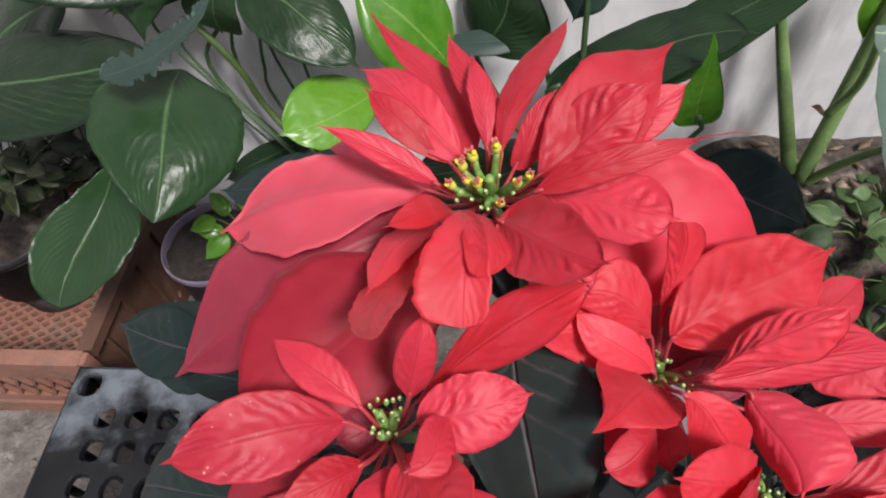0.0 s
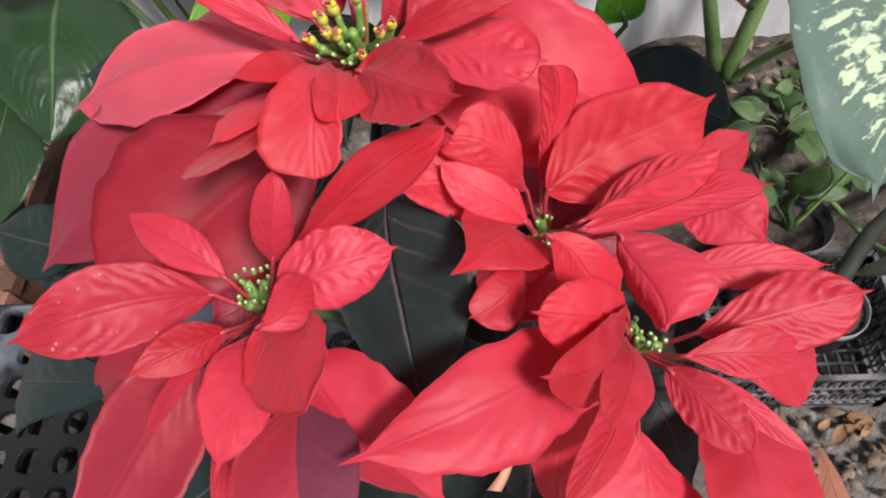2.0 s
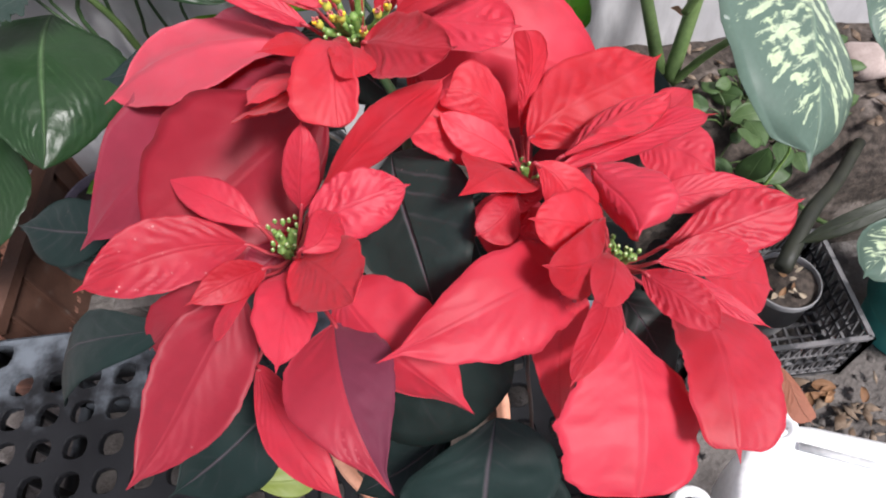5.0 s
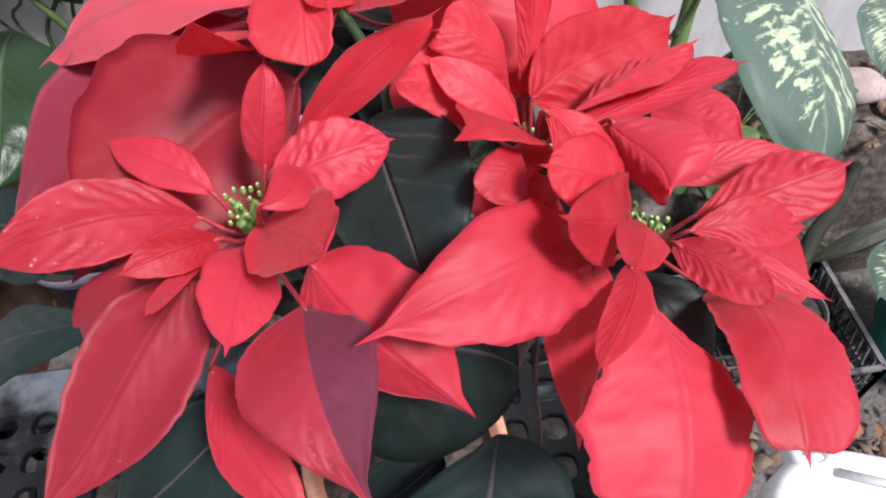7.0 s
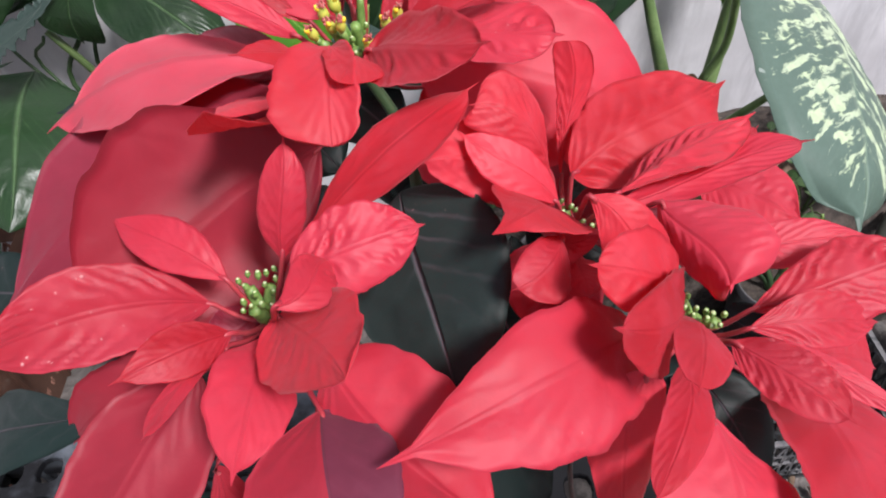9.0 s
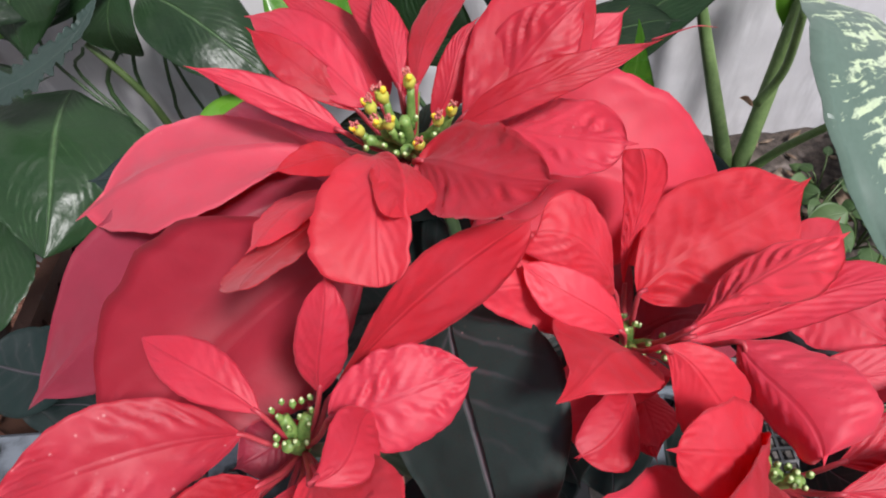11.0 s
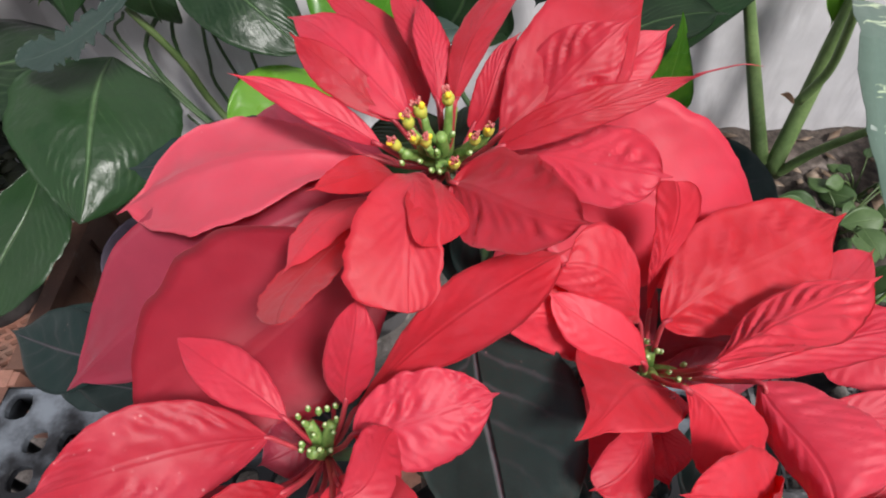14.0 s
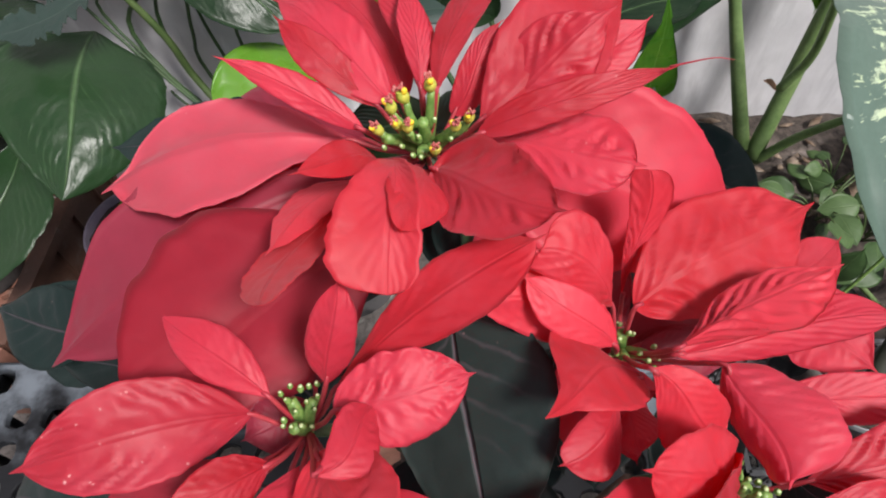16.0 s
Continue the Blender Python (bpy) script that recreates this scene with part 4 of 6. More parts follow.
bract(head_b, (0.059, 0.123, 0.970), (0.061, 0.099, 0.972), 0.020, 0, 0.05, -0.2, lean=0.02, peak=0.55)
bract(head_c, (-0.084, 0.067, 0.940), (-0.040, -0.003, 0.930), 0.025, 0, 0.06, -0.1, lean=-0.05, peak=0.52)
bract(head_d, (0.146, 0.092, 0.930), (0.202, 0.100, 0.887), 0.037, 0, 0.05, 0, lean=0.03, peak=0.66)
bract(head_a, (0.009, 0.235, 0.975), (0.057, 0.193, 0.940), 0.054, 0, 0.06, -0.1, lean=0.02, peak=0.51)
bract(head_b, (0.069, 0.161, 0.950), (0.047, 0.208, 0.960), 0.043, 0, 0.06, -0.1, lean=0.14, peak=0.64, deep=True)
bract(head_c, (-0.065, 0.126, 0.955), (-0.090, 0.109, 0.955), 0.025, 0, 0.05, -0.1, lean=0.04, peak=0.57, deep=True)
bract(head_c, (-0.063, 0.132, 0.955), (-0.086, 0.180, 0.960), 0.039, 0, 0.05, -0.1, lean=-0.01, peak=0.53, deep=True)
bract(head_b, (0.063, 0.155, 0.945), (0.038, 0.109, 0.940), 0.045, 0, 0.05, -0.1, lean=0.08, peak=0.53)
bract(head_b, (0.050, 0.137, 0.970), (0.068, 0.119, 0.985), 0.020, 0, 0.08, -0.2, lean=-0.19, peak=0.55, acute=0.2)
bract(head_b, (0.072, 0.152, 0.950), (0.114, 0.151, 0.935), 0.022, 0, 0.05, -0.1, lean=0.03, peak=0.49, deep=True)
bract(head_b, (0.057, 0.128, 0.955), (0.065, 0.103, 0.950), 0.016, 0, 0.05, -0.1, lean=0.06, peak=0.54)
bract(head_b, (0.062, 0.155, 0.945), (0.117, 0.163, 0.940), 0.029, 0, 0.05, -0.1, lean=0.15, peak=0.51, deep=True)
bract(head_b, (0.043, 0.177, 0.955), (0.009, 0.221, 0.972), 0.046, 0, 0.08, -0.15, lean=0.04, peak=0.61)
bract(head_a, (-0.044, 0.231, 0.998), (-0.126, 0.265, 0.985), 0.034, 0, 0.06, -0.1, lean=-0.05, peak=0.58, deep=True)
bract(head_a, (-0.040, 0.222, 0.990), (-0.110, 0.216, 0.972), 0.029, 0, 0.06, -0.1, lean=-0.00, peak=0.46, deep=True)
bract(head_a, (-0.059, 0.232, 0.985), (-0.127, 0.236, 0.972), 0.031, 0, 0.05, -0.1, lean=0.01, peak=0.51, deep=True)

lily = thing("foliage_plant", (-0.24, 0.66, 0.39), "large potted foliage plant with broad dark glossy leaves", "plant")
lily_b = thing("foliage_plant", (0.06, 0.68, 0.39), "potted foliage plant with long dark leaves by the wall", "plant")
dief = thing("dieffenbachia", (0.40, 0.72, 0.44), "dieffenbachia with cream-flecked leaves and thick green stems", "plant")
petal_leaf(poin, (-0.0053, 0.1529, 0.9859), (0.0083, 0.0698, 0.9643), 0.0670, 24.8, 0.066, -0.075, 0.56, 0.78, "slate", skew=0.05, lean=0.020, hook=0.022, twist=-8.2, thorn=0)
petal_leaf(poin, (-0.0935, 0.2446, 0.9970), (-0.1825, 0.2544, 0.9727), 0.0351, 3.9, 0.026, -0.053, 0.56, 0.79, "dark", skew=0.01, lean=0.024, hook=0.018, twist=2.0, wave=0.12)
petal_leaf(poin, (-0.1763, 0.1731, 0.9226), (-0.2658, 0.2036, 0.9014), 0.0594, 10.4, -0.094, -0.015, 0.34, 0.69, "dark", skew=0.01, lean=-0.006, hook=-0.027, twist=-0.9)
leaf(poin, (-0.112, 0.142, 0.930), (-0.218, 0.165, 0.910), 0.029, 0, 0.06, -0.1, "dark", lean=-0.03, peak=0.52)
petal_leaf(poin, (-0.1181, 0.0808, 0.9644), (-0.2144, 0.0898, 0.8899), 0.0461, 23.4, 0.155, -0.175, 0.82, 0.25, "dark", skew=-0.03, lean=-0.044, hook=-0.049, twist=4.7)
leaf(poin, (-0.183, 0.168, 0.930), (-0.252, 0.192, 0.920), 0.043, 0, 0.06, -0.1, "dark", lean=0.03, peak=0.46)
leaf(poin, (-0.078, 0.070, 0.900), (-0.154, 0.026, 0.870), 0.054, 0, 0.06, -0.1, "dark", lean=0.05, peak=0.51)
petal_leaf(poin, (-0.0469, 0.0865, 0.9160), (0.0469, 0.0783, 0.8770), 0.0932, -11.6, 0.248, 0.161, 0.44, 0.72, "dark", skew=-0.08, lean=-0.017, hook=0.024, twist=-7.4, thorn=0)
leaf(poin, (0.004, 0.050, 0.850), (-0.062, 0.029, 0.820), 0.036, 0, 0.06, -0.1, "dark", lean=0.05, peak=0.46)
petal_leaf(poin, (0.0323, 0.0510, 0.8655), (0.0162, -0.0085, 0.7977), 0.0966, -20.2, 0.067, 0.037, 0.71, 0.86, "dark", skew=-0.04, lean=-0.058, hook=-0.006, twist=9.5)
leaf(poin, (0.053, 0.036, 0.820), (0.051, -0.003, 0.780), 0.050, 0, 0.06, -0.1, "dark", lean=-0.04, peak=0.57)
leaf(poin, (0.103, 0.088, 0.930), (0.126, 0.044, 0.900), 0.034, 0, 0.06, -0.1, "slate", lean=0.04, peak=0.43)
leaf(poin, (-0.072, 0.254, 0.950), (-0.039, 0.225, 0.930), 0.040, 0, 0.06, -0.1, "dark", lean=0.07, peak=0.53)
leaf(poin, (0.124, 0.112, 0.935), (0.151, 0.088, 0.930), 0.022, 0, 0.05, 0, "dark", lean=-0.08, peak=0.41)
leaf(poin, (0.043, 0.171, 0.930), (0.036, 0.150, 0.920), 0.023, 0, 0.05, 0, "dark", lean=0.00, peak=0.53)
leaf(poin, (-0.132, 0.049, 0.800), (-0.084, 0.052, 0.780), 0.023, 0, 0.06, -0.1, "pale", lean=-0.01, peak=0.57)
petal_leaf(lily, (-0.4025, 0.5988, 0.7927), (-0.3955, 0.4099, 0.7423), 0.1694, -22.4, 0.097, -0.203, 0.53, 0.93, "gloss", skew=-0.01, lean=-0.013, hook=0.031, twist=1.2, thorn=0, wave=0.05)
petal_leaf(lily, (-0.7552, 0.6001, 0.7758), (-0.4601, 0.6611, 0.7713), 0.1658, -10.3, 0.014, -0.067, 0.45, 0.54, "gloss", skew=-0.01, lean=-0.055, hook=-0.013, twist=-4.6)
leaf(lily, (-0.427, 0.734, 0.831), (-0.625, 0.619, 0.893), 0.129, 0, 0.1, -0.2, "gloss", lean=-0.08, peak=0.48)
petal_leaf(lily, (-0.3223, 0.5967, 0.8956), (-0.4448, 0.5229, 0.8455), 0.0600, 16.6, -0.051, 0.012, 1.06, 0.54, "grey", skew=0.00, lean=0.137, hook=-0.032, twist=-5.0, thorn=0, wave=0.05, torn=0.55, ns=150)
petal_leaf(lily, (-0.5538, 0.5755, 0.6684), (-0.5885, 0.3898, 0.5968), 0.1398, 2.5, 0.077, 0.050, 1.06, 0.69, "gloss", skew=0.03, lean=0.094, hook=-0.087, twist=-1.1, thorn=0, wave=0.05)
petal_leaf(lily, (-0.3638, 0.7582, 0.8088), (-0.2163, 0.6772, 0.7200), 0.1140, -4.7, 0.131, -0.086, 0.51, 0.66, "gloss", skew=0.01, lean=-0.001, hook=-0.017, twist=-3.7)
petal_leaf(lily, (-0.3629, 0.7617, 0.8488), (-0.4140, 0.7390, 0.7378), 0.0790, -21.8, 0.202, 0.079, 0.90, 0.24, "gloss", skew=-0.07, lean=-0.061, hook=-0.003, twist=-12.3)
petal_leaf(lily, (-0.2053, 0.7106, 0.6594), (-0.3208, 0.5963, 0.6845), 0.1013, -18.6, 0.044, -0.099, 0.87, 0.68, "bright", skew=-0.20, lean=0.061, hook=0.011, twist=0.2)
leaf(lily, (-0.106, 0.722, 0.680), (-0.218, 0.722, 0.830), 0.125, 0, 0.08, -0.1, "bright", lean=0.00, peak=0.50)
leaf(lily, (-0.502, 0.770, 0.854), (-0.548, 0.724, 0.780), 0.062, 0, 0.08, -0.1, "bright", lean=0.09, peak=0.52)
leaf(lily_b, (-0.073, 0.758, 0.678), (-0.017, 0.758, 0.830), 0.142, 0, 0.05, -0.1, "gloss", lean=-0.15, peak=0.52, stalk=True)
leaf(lily_b, (0.016, 0.746, 0.704), (-0.148, 0.746, 0.701), 0.039, 0, 0.05, -0.1, "grey", lean=0.03, peak=0.51, stalk=True)
petal_leaf(lily_b, (0.0208, 0.7036, 0.6549), (0.2671, 0.6861, 0.7420), 0.1006, -3.1, 0.027, -0.003, 0.46, 0.50, "gloss", skew=0.02, lean=0.030, hook=0.076, twist=-3.0, stalk=True)
petal_leaf(lily_b, (0.0995, 0.7609, 0.6094), (0.4004, 0.7479, 0.7931), 0.1010, 1.4, 0.011, -0.056, 0.75, 1.07, "gloss", skew=-0.01, lean=0.033, hook=0.036, twist=-0.4, stalk=True)
petal_leaf(lily_b, (0.2162, 0.6672, 0.6151), (0.2029, 0.6541, 0.7723), 0.0631, -10.0, 0.004, 0.007, 0.30, 1.40, "bright", skew=-0.00, lean=-0.002, hook=-0.038, twist=2.0, stalk=True)
petal_leaf(lily_b, (0.2210, 0.6592, 0.5238), (0.3715, 0.5993, 0.4907), 0.1227, 23.4, 0.172, -0.006, 0.52, 0.72, "dark", skew=0.04, lean=0.022, hook=-0.002, twist=2.9, thorn=0, stalk=True)
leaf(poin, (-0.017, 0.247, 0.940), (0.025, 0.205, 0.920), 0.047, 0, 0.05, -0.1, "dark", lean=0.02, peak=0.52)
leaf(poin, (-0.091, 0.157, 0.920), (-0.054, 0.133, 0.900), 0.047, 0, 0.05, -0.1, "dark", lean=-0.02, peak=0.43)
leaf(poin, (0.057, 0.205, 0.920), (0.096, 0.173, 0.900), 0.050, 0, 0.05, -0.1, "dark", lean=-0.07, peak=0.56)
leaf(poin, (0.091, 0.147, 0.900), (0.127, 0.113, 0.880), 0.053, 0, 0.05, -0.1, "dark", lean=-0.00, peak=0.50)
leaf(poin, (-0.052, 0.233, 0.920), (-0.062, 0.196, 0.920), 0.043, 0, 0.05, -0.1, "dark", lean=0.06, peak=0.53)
leaf(lily_b, (0.071, 0.746, 0.830), (0.052, 0.746, 0.724), 0.063, 0, 0.05, -0.1, "grey", lean=0.06, peak=0.55, stalk=True)
petal_leaf(lily, (-0.3177, 0.7500, 0.5494), (-0.5052, 0.7000, 0.4825), 0.0530, -1.1, 0.068, -0.098, 0.78, 0.61, "gloss", skew=0.01, lean=0.025, hook=-0.015, twist=-0.6)
petal_leaf(dief, (0.433, 0.615, 0.774), (0.389, 0.329, 0.686), 0.245, -34.4, 0.113, -0.172, 0.44, 0.50, "variegated", skew=-0.14, lean=-0.07, hook=0.05, twist=-1.4, wave=0.04)
leaf(dief, (0.671, 0.673, 0.636), (0.606, 0.549, 0.603), 0.084, 0, 0.06, -0.1, "variegated", lean=-0.01, peak=0.43)
petal_leaf(dief, (0.6254, 0.3626, 0.5115), (0.4947, 0.2797, 0.5241), 0.0798, 12.5, -0.011, -0.152, 0.89, 0.81, "variegated", skew=0.01, lean=-0.005, hook=-0.031, twist=-1.3)
leaf(dief, (0.413, 0.746, 0.809), (0.414, 0.746, 0.674), 0.044, 0, 0.06, -0.1, "bright", lean=-0.01, peak=0.53)
petal_leaf(lily, (-0.4517, 0.7240, 0.9098), (-0.4761, 0.6633, 0.7839), 0.1311, -3.0, 0.093, -0.099, 0.48, 1.19, "gloss", skew=0.01, lean=-0.025, hook=-0.021, twist=2.0)
leaf(lily, (-0.356, 0.746, 0.849), (-0.575, 0.746, 0.771), 0.079, 0, 0.06, -0.1, "gloss", lean=-0.00, peak=0.52)
# the poinsettia's small leaves from here on are added to keep gaps dark
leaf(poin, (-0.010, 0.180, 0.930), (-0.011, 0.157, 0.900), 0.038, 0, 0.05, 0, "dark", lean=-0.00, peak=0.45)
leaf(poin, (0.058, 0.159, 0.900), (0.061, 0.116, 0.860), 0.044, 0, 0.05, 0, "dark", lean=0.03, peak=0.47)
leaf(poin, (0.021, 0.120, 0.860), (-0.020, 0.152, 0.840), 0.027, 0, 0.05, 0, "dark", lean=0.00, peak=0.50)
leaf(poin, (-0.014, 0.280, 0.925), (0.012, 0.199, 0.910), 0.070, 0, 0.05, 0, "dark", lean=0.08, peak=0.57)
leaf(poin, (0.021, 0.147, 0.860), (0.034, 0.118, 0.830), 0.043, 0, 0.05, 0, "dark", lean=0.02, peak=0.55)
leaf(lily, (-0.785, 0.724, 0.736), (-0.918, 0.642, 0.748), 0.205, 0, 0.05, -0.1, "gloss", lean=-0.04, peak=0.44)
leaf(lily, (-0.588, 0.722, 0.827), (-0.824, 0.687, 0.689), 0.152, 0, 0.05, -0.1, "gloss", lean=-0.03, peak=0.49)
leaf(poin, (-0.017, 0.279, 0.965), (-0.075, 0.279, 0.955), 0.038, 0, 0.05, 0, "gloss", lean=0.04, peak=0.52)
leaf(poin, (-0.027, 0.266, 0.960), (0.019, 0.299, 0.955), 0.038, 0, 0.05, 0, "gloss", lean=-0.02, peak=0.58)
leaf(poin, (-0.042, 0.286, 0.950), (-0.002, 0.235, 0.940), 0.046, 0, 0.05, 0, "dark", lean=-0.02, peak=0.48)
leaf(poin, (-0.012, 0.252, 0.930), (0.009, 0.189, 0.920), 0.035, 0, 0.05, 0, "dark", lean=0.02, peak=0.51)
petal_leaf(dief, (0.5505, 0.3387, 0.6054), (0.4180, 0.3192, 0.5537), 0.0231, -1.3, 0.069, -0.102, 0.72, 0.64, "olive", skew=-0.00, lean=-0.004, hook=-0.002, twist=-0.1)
# added leaf, closes the gap between two heads with a shade-dark colour
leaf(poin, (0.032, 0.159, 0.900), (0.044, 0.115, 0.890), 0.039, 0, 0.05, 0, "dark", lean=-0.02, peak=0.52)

# the dried thread at one bract's end
part("dry_tip", mesh_from("dry_tip", *tube([(0.072, 0.209, 1.053), (0.080, 0.208, 1.056), (0.086, 0.207, 1.058), (0.093, 0.208, 1.056)], 0.0004, 0.0001, 6, 14, (0.072, 0.209, 1.053))), petiole_red, head_a, "dried thread-like bract tip", (0.072, 0.209, 1.053))

# woody stems of the poinsettia, from the pot up to the heads
for foot, mid, top in (((-0.03, 0.15, 0.60), (-0.01, 0.18, 0.8), (0.0, 0.195, 0.935)), ((-0.02, 0.145, 0.60), (0.035, 0.155, 0.78), (0.05, 0.16, 0.905)),
                       ((-0.04, 0.14, 0.60), (-0.04, 0.125, 0.78), (-0.03, 0.125, 0.905)), ((-0.025, 0.135, 0.60), (0.035, 0.105, 0.78), (0.07, 0.11, 0.905))):
    part("stem", mesh_from("stem", *tube([foot, mid, top], 0.0046, 0.0034, 8, 14, foot)), stem_brown, poin, "", foot)
part("petiole", mesh_from("petiole", *tube([(0.07, 0.11, 0.905), (0.055, 0.079, 0.885), (0.054, 0.056, 0.855), (0.051, 0.034, 0.822)], 0.0012, 0.0012, 7, 12, (0.07, 0.11, 0.905))), stem_brown, poin, "thin red leaf stalk", (0.07, 0.11, 0.905))

# cyathia: cups with yellow glands and red stamens on the oldest head, small white-tipped buds on the others


def ellipsoid(c, r, h, lean, sides=9, rings=6):
    axis = Vector(lean).normalized()
    s = axis.cross(Vector((0.2, 1, 0.1))).normalized()
    t = axis.cross(s)
    verts, faces = [], []
    for i in range(rings + 1):
        a = math.pi * i / rings
        rr = max(math.sin(a), 0.02) * r
        for k in range(sides):
            b = 2 * math.pi * k / sides
            verts.append(Vector(c) + axis * (-math.cos(a) * h / 2) + rr * (math.cos(b) * s + math.sin(b) * t))
    for i in range(rings):
        for k in range(sides):
            faces.append((i * sides + k, i * sides + (k + 1) % sides, (i + 1) * sides + (k + 1) % sides, (i + 1) * sides + k))
    return verts, faces


def urn(r, h, lean, sides=9):
    """A little cup on a short foot, swollen below its mouth and drawn in at the lip."""
    axis = Vector(lean).normalized()
    s = axis.cross(Vector((0.2, 1, 0.1))).normalized()
    t = axis.cross(s)
    rings = ((0.40, -0.62), (0.46, -0.5), (0.72, -0.34), (0.96, -0.12), (1.0, 0.08), (0.9, 0.26), (0.66, 0.40), (0.70, 0.48), (0.52, 0.5), (0.3, 0.42), (0.02, 0.38))
    verts = [axis * (z * h) + (math.cos(2 * math.pi * k / sides) * s + math.sin(2 * math.pi * k / sides) * t) * (q * r * (1.0 + 0.07 * (k % 2))) for q, z in rings for k in range(sides)]
    faces = [(i * sides + k, i * sides + (k + 1) % sides, (i + 1) * sides + (k + 1) % sides, (i + 1) * sides + k) for i in range(len(rings) - 1) for k in range(sides)]
    return verts, faces


def cyathium(head, at, kind, rng):
    at = Vector(at)
    origin = Vector(head.location) + Vector(poin.location)
    lean = (at - origin) * 1.1 + Vector((rng.uniform(-0.014, 0.014), rng.uniform(-0.014, 0.002), 0.026))
    lean.normalize()
    r = rng.uniform(0.0021, 0.0026) if kind == "old" else rng.uniform(0.0010, 0.0013)
    long = r * rng.uniform(2.7, 3.3) if kind == "old" else r * rng.uniform(2.4, 3.2)
    cup = part("cyathium", mesh_from("cyathium", *urn(r, long, lean)), bud_lime if kind == "old" else bud_green, head, "", at)
    if kind == "old":
        fork = origin + Vector(((at.x - origin.x) * 0.45, (at.y - origin.y) * 0.45, 0.016))
        part("branch", mesh_from("branch", *tube([fork, fork.lerp(at, 0.6) - Vector((0, 0, 0.003)), at - lean * long * 0.5], 0.0021, 0.0015, 7, 6, fork)), bud_green, head, "", fork)
        side = Vector((rng.uniform(-1, 1), rng.uniform(-1, 0.4), 0.2)).normalized()
        part("gland", mesh_from("gland", *ellipsoid(lean * r * 1.2 + side * r * 0.75, r * 0.55, r * 1.7, lean + side * 0.6)), bud_yellow, cup, "", at)
        tufts = [ellipsoid(lean * r * 1.9 + Vector((rng.uniform(-1, 1), rng.uniform(-1, 1), rng.uniform(-0.4, 0.8))) * r * 0.7, r * 0.24, r * 1.0, lean + Vector((rng.uniform(-1, 1), rng.uniform(-1, 1), 0)) * 0.7, 6, 4)
                 for _ in range(12)]
        part("stamen_tuft", mesh_from("stamen_tuft", *join(*tufts)), bud_red, cup, "", at)
    else:
        part("bud_tip", mesh_from("bud_tip", *ellipsoid(lean * r * 1.1, r * 0.68, r * 1.2, lean)), bud_white, cup, "", at)


rng = random.Random(7)
for x, y, z in ((-0.0128, 0.2224, 1.036), (-0.0285, 0.2170, 1.030), (-0.0254, 0.2085, 1.029), (-0.0210, 0.2050, 1.031), (-0.0332, 0.2080, 1.027), (0.0022, 0.2095, 1.031),
                (-0.0030, 0.2070, 1.029), (-0.0106, 0.1980, 1.026), (-0.0240, 0.2220, 1.031)):
    cyathium(head_a, (x, y, z), "old", rng)
for x, y in ((-0.0121, 0.2166), (-0.0157, 0.2149), (-0.0175, 0.2073), (-0.0308, 0.2021), (-0.0238, 0.2027), (-0.0192, 0.1979), (-0.0163, 0.1969), (-0.0226, 0.1937), (-0.0054, 0.2061)):
    cyathium(head_a, (x, y, 1.023), "bud", rng)
for head, z, spots in ((head_b, 0.967, ((0.062, 0.155), (0.065, 0.151), (0.061, 0.148), (0.062, 0.138), (0.059, 0.142), (0.065, 0.137), (0.068, 0.142), (0.074, 0.145), (0.075, 0.140), (0.071, 0.139))),
                       (head_c, 0.985, ((-0.064, 0.120), (-0.067, 0.117), (-0.060, 0.119), (-0.054, 0.121), (-0.053, 0.116), (-0.057, 0.114), (-0.061, 0.105), (-0.057, 0.105), (-0.064, 0.107), (-0.060, 0.110))),
                       (head_d, 0.966, ((0.094, 0.101), (0.098, 0.100), (0.095, 0.095), (0.099, 0.094), (0.101, 0.089), (0.104, 0.091), (0.108, 0.090), (0.105, 0.086), (0.097, 0.091)))):
    for x, y in spots:
        cyathium(head, (x, y, z), "bud", rng)
        if rng.random() < 0.4:
            cyathium(head, (x + rng.uniform(-0.003, 0.003), y + rng.uniform(-0.003, 0.003), z - rng.uniform(0.001, 0.005)), "bud", rng)

# ---- the pot of the poinsettia ----
part("pot_body", mesh_from("pot_body", *lathe(((0.055, 0.0), (0.058, 0.004), (0.078, 0.125), (0.086, 0.128), (0.089, 0.133), (0.089, 0.150), (0.085, 0.152), (0.080, 0.150), (0.076, 0.12), (0.0, 0.118)), 40)), terracotta, poinsettia_pot, "", (-0.035, 0.145, 0.478))
part("soil", mesh_from("soil", *lathe(((0.077, 0.124), (0.06, 0.129), (0.03, 0.131), (0.0, 0.132)), 24)), soil, poinsettia_pot, "dark potting soil", (-0.035, 0.145, 0.478))

# ---- black crate, upside down ----
crate = thing("black_crate", (-0.2, 0.1, FLOOR), "dusty black plastic crate turned upside down as a stand", "crate")
TOP = 0.478


